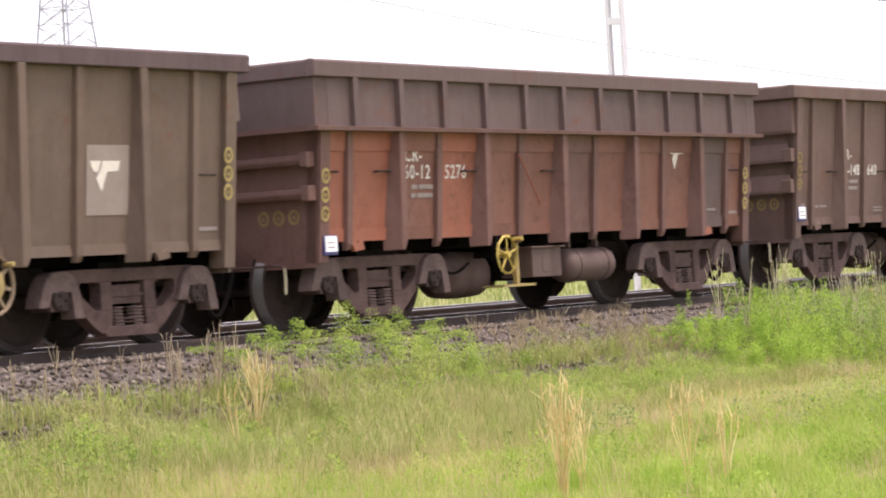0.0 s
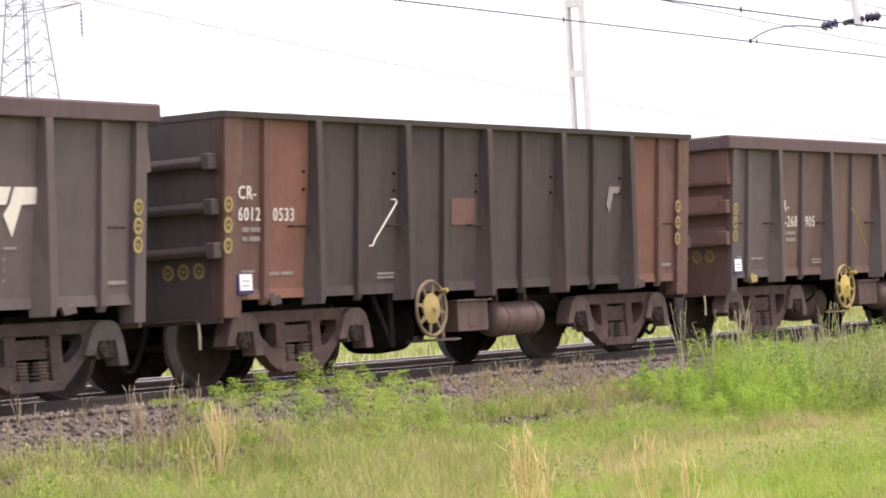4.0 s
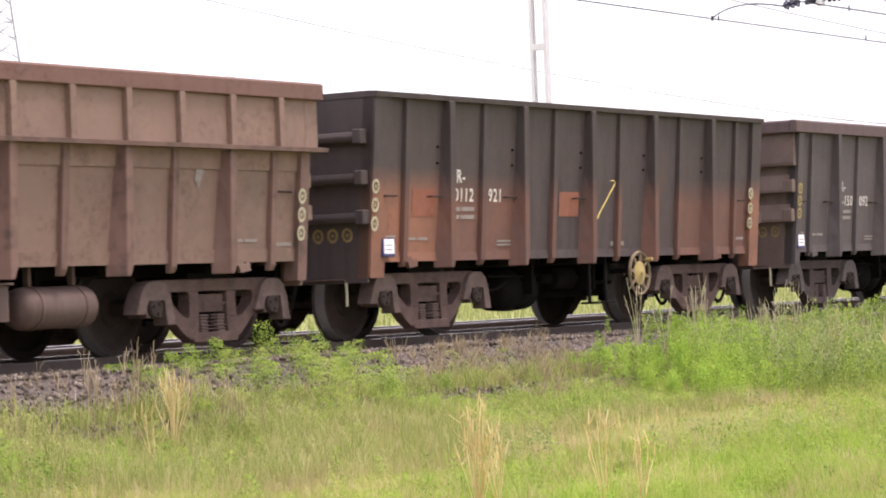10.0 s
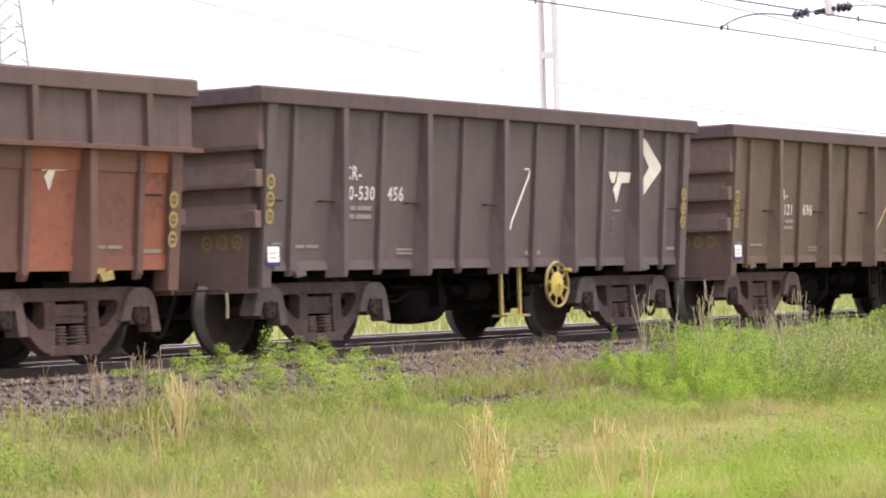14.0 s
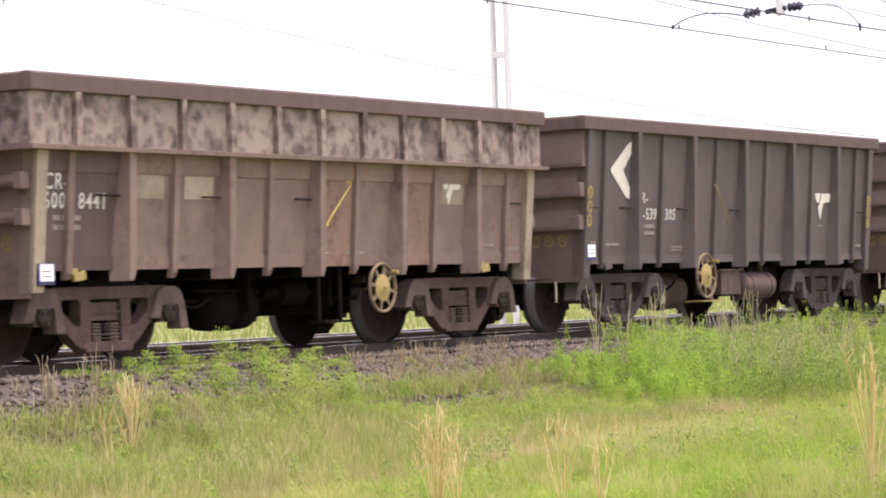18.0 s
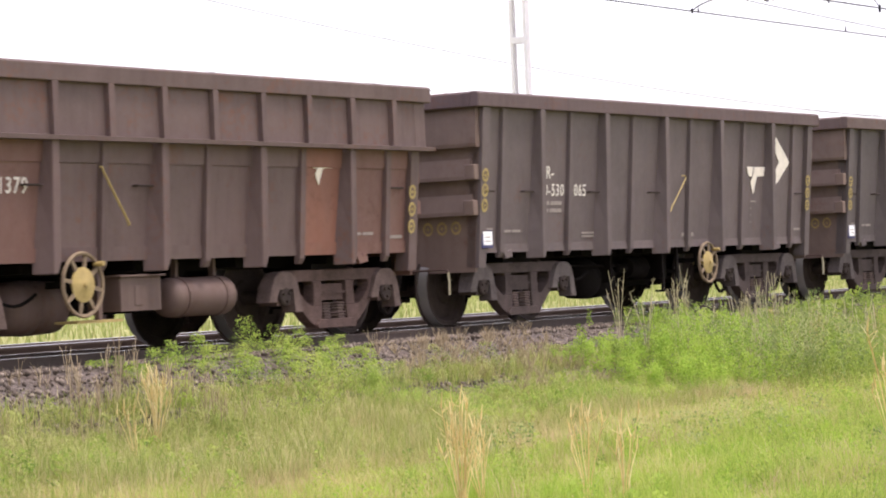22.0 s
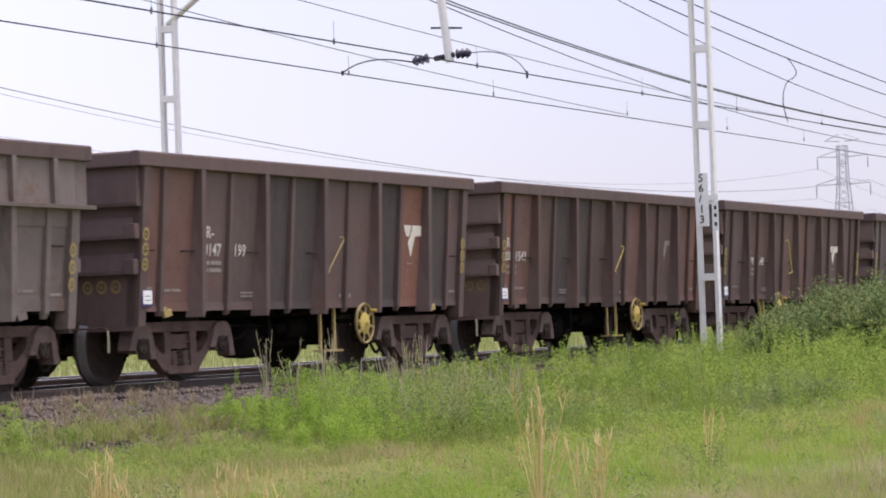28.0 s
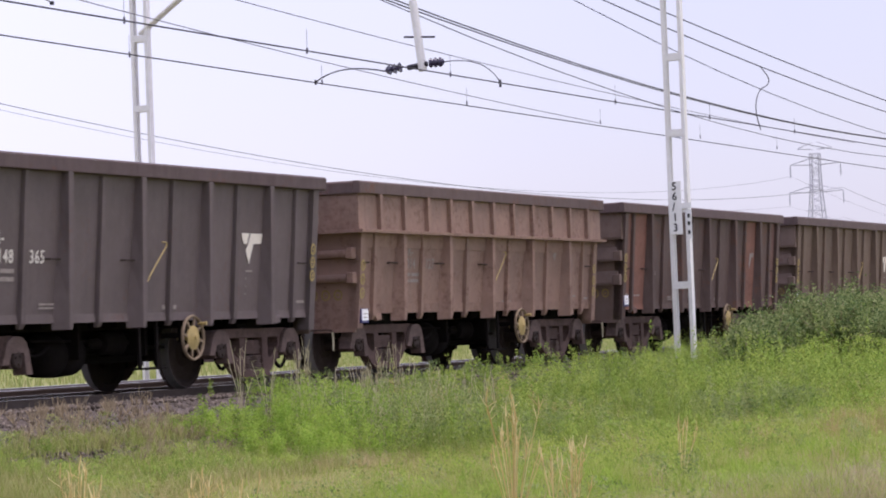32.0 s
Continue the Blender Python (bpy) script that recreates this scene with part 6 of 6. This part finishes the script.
def make_weeds():
    W1 = "bright green leafy weeds growing on the ballast"
    W2 = "dense light green weeds standing at the foot of the bank"
    W3 = "slender leafy weed stems rising above the rest"
    weeds("track_weeds", W1, 21, 18.9, 22.9, 13.6, 15.1, 210, 0.16, 0.44, 0.15, 150, 0.0175, WEED, lambda x, y: (0.40 + 0.55 * np.exp(-((x - 21.0) / 1.1) ** 2)) * (0.6 + 0.7 * patchy(x, y, 3.1, 1.0)))
    weeds("track_weeds", W1, 22, 21.4, 26.0, 12.6, 14.0, 420, 0.08, 0.27, 0.14, 90, 0.0175, WEED, lambda x, y: 0.35 + 0.95 * patchy(x, y, 2.7, 3.0))
    weeds("track_weeds", W1, 29, 23.0, 26.2, 13.6, 14.6, 70, 0.08, 0.20, 0.10, 70, 0.020, OLIVELEAF)
    weeds("verge_weeds", "olive leafy weeds among the ballast stones", 23, 12.0, 20.0, 12.7, 14.2, 330, 0.12, 0.34, 0.11, 75, 0.022, OLIVELEAF, lambda x, y: 0.35 + 0.75 * patchy(x, y, 2.1, 2.0))
    weeds("verge_weeds", "olive leafy weeds among the ballast stones", 38, 12.0, 17.5, 12.0, 13.3, 120, 0.18, 0.45, 0.10, 90, 0.022, WEED, lambda x, y: 0.40 + 0.70 * patchy(x, y, 1.7, 6.0))
    weeds("bright_weeds", "fresh yellow-green leafy clump at the end of the bank", 31, 25.7, 28.2, 12.6, 14.3, 190, 0.50, 1.05, 0.14, 190, 0.022, FRESH, to_crest)
    weeds("grey_weeds", "grey-green weeds beside the fresh clump", 32, 27.9, 31.5, 12.6, 14.4, 150, 0.50, 1.05, 0.14, 150, 0.024, BUSHLEAF, to_crest)
    weeds("brown_weeds", "brown seeding weeds among the green ones", 41, 29.8, 33.5, 12.4, 13.8, 46, 0.55, 1.0, 0.08, 110, 0.020, TAN_GRASS, to_crest)
    weeds("bank_weeds", W2, 24, 28.6, 47.0, 12.3, 15.1, 520, 0.30, 0.90, 0.17, 120, 0.030, WEED, to_crest)
    weeds("bank_sprigs", W3, 34, 25.8, 48.0, 12.3, 15.0, 460, 0.70, 1.25, 0.07, 75, 0.026, WEED, to_crest)
    weeds("bank_sprigs", W3, 35, 27.5, 46.0, 11.0, 14.8, 360, 0.60, 1.1, 0.11, 85, 0.026, BUSHLEAF, to_crest)
    weeds("bank_weeds", W2, 25, 29.0, 58.0, 8.8, 12.6, 420, 0.35, 0.95, 0.20, 110, 0.034, WEED, to_crest)
    weeds("bank_weeds", W2, 26, 46.0, 78.0, 11.0, 15.0, 260, 0.7, 1.1, 0.26, 100, 0.055, WEED, to_crest)
    weeds("bank_weeds", W2, 36, 36.0, 54.0, 9.8, 12.2, 480, 0.35, 0.85, 0.20, 110, 0.034, WEED, lambda x, y: 0.55 + 0.6 * patchy(x, y, 1.3, 2.2))
    weeds("bank_sprigs", W3, 37, 33.0, 50.0, 10.0, 13.0, 380, 0.45, 1.0, 0.07, 70, 0.030, WEED, lambda x, y: 0.5 + 0.7 * patchy(x, y, 2.1, 4.2))
    weeds("field_weeds", "low broad-leaved weeds among the grass", 27, 13.0, 36.0, 5.0, 10.6, 1000, 0.05, 0.22, 0.15, 55, 0.022, CLOVER, lambda x, y: 0.2 + 1.5 * np.clip(patchy(x, y, 1.7, 3.3) - 0.35, 0, 1))
    weeds("field_weeds", "low grey-green herbs among the grass", 28, 18.0, 34.0, 6.0, 11.5, 90, 0.15, 0.36, 0.20, 130, 0.026, BUSHLEAF)
    weeds("field_weeds", "low broad-leaved weeds among the grass", 39, 25.0, 31.0, 9.0, 11.4, 260, 0.14, 0.34, 0.18, 90, 0.024, CLOVER, lambda x, y: 0.4 + 0.9 * patchy(x, y, 1.9, 1.1))
    weeds("field_plants", "scattered leafy plants standing out of the grass", 42, 14.5, 36.0, 6.0, 11.6, 210, 0.16, 0.40, 0.10, 75, 0.022, WEED, lambda x, y: 0.5 + 0.7 * patchy(x, y, 1.3, 2.4))
    weeds("field_plants", "scattered leafy plants standing out of the grass", 43, 14.0, 24.0, 7.0, 10.4, 90, 0.12, 0.30, 0.10, 60, 0.020, FRESH)
    weeds("grey_herbs", "clump of grey-green herbs in the field", 33, 33.5, 37.5, 10.3, 11.3, 70, 0.30, 0.50, 0.20, 150, 0.026, BUSHLEAF)


def bush(x, y, h, r, seed):
    """A rounded shrub: stems that fork, and leaf clumps along them with gaps."""
    rng = np.random.default_rng(seed)
    top = new("bush")
    z = float(surf_z(np.array(x), np.array(y)))
    top.location = (x, y, z)
    tagged(top, "grey-green leafy shrub at the edge of the field", "bush", "bushes")
    tips = []

    def stems(bm):
        for k in range(11):
            a, q = rng.uniform(0, 2 * math.pi), rng.uniform(0.1, 1.0)
            mid = Vector((math.cos(a) * r * q * 0.5, math.sin(a) * r * q * 0.5, h * rng.uniform(0.35, 0.5)))
            rod(bm, (0.1 * math.cos(a), 0.1 * math.sin(a), -0.05), mid, 0.022, 5, 0.014)
            for j in range(4):
                b = a + rng.uniform(-0.9, 0.9)
                tip = Vector((math.cos(b) * r * min(q + 0.15, 1.0) * rng.uniform(0.5, 1), math.sin(b) * r * min(q + 0.15, 1.0) * rng.uniform(0.5, 1), h * rng.uniform(0.40, 1.05) * (1.12 - 0.35 * q)))
                rod(bm, mid, tip, 0.013, 4, 0.005)
                tips.append((mid, tip))
    part("stem", mesh("bush_stems_%d" % seed, stems), DEAD, top)
    c = []
    for mid, tip in tips:
        for k in range(7):
            p = mid.lerp(tip, 0.10 + 0.16 * k)
            c.append([p.x, p.y, p.z])
    c = np.repeat(np.array(c), 36, axis=0)
    n = len(c)
    c = c + rng.normal(size=(n, 3)) * (0.045 + 0.085 * rng.uniform(0, 1, (n, 1)))
    c[:, 2] = np.maximum(c[:, 2], 0.03)
    d = rng.normal(size=(n, 3))
    d /= np.linalg.norm(d, axis=1, keepdims=True)
    e = np.cross(d, rng.normal(size=(n, 3)))
    e /= np.linalg.norm(e, axis=1, keepdims=True)
    s = rng.uniform(0.016, 0.040, n)[:, None]
    V = np.stack([c - d * s, c + e * s * 0.4, c + d * s, c - e * s * 0.4], 1).reshape(-1, 3)
    ob = new("foliage", stuff_mesh("foliage_%d" % seed, V, np.arange(n * 4).reshape(n, 4), SHRUB))
    ob.parent = top


def tuft(name, label, x, y, h, n, spread, seed, material, branchy=0.85, r=0.0042):
    rng = random.Random(seed)

    def build(bm):
        for k in range(n):
            a, q = rng.uniform(0, 2 * math.pi), rng.uniform(0.1, 1)
            hh = h * rng.uniform(0.55, 1.0)
            p = [Vector((0.022 * math.cos(a), 0.022 * math.sin(a), -0.03))]
            for j in (0.35, 0.7, 1.0):
                p.append(Vector((math.cos(a) * spread * q * j ** 1.25 * 1.15 + rng.uniform(-1, 1) * 0.012, math.sin(a) * spread * q * j ** 1.25 * 1.15, hh * j)))
            for u, v in zip(p, p[1:]):
                rod(bm, u, v, r, 3, r * 0.7)
            if rng.random() < branchy:
                for j in range(3):
                    t = rng.uniform(0.5, 1)
                    b = p[2].lerp(p[3], t)
                    rod(bm, b, b + Vector((rng.uniform(-0.06, 0.06), rng.uniform(-0.06, 0.06), rng.uniform(0.03, 0.10))), r * 0.8, 3, r * 0.4)
            tip = p[-1]
            rod(bm, tip, tip + Vector((rng.uniform(-0.02, 0.02), rng.uniform(-0.02, 0.02), 0.09)), r * 1.7, 4, r * 0.5)
    z = float(surf_z(np.array(x), np.array(y)))
    ob = part(name, mesh("%s_%d" % (name, seed), build), material, None, Matrix.Translation((x, y, z)))
    tagged(ob, label, "dry grass", kind="stuff")
    return ob


def make_tufts():
    T = "straw-coloured tuft of dead grass stalks in the green field"
    for i, (x, y, h, n, sp) in enumerate(((14.4, 8.65, 0.74, 26, 0.15), (14.9, 8.80, 0.45, 10, 0.12), (17.9, 13.6, 0.66, 20, 0.16), (18.3, 13.9, 0.55, 12, 0.14), (17.1, 13.2, 0.50, 8, 0.12), (17.14, 6.93, 1.00, 22, 0.19), (17.45, 6.62, 0.66, 14, 0.12),
                                          (14.9, 8.05, 0.62, 9, 0.16), (15.3, 8.0, 0.60, 8, 0.14), (19.6, 7.6, 0.5, 8, 0.14), (24.5, 8.2, 0.6, 8, 0.15))):
        tuft("dry_grass_tuft", T, x, y, h, n, sp, 40 + i, DRY)
    D = "brown dead weed stems on the ballast shoulder"
    rng = random.Random(9)
    dead = []
    for i in range(210):
        x = rng.choice((rng.uniform(13.5, 19.5), rng.uniform(17.5, 19.5), rng.uniform(22.8, 26.6), rng.uniform(23.6, 26.2)))
        dead.append((x, rng.uniform(13.6, 14.9), rng.uniform(0.10, 0.28) * (1.0 if x > 21 else 1.35), 9 if x > 21 else 5, 0.13 if x > 21 else 0.06, 0.0028))
    tall = [(rng.uniform(27.6, 31.5), rng.uniform(12.7, 14.6), rng.uniform(0.55, 1.0), 6, 0.20, 0.0034) for i in range(46)]

    def stems(bm, dead=dead):
        for x, y, h, n, sp, r in dead:
            z = float(surf_z(np.array(x), np.array(y)))
            for k in range(n):
                a, q = rng.uniform(0, 2 * math.pi), rng.uniform(0.1, 1)
                hh = h * rng.uniform(0.5, 1.0)
                p = [Vector((x + math.cos(a) * sp * q * j ** 1.5, y + math.sin(a) * sp * q * j ** 1.5, z - 0.02 + hh * j)) for j in (0, 0.5, 1)]
                path_rod(bm, p, r, 3)
                for j in range(4 if x > 21 else 1):
                    c = p[1].lerp(p[2], rng.uniform(0, 1))
                    rod(bm, c, c + Vector((rng.uniform(-0.05, 0.05), rng.uniform(-0.05, 0.05), rng.uniform(0.02, 0.09))), r * 0.8, 3, r * 0.4)
    tagged(part("dead_weeds", mesh("dead_weeds", stems), DEAD), D, "weeds", kind="stuff")
    tagged(part("bleached_stems", mesh("bleached_stems", lambda bm: stems(bm, tall)), PALEDRY), "bleached dead stems standing in the weeds", "weeds", kind="stuff")


make_grass()
make_weeds()
for i, (x, y, top, r) in enumerate(((40.2, 12.3, 0.45, 0.6), (41.6, 12.3, 0.78, 0.7), (43.0, 11.9, 0.88, 0.9), (44.4, 12.5, 1.12, 0.8), (45.4, 11.6, 0.80, 0.9), (46.6, 12.2, 1.10, 1.0), (48.2, 12.3, 1.22, 1.2),
                                     (50.6, 12.0, 1.2, 1.5), (53.0, 12.5, 1.4, 1.6), (43.6, 11.0, 0.62, 1.1), (45.9, 10.7, 0.75, 1.2), (48.6, 10.2, 0.25, 1.2), (56.0, 12.2, 1.4, 1.8))):
    bush(x, y, 0.88 * (top - float(surf_z(np.array(x), np.array(y)))), r, 60 + i)
make_tufts()


# ---- what moves: the train rolls by ----
def motions():
    for k, w in enumerate(WAGONS):
        walk(w, [(t, Matrix.Translation((travel(t) + (k - 1) * PITCH, TRACK, 0))) for t in range(0, 33, 2)])
    first = BOGIES[0]
    walk(first, wheel_rows())
    for w in BOGIES[1:]:
        w.rotation_mode = "QUATERNION"
        w.animation_data_create()
        w.animation_data.action = first.animation_data.action
        w.animation_data.action_slot = first.animation_data.action_slot


motions()
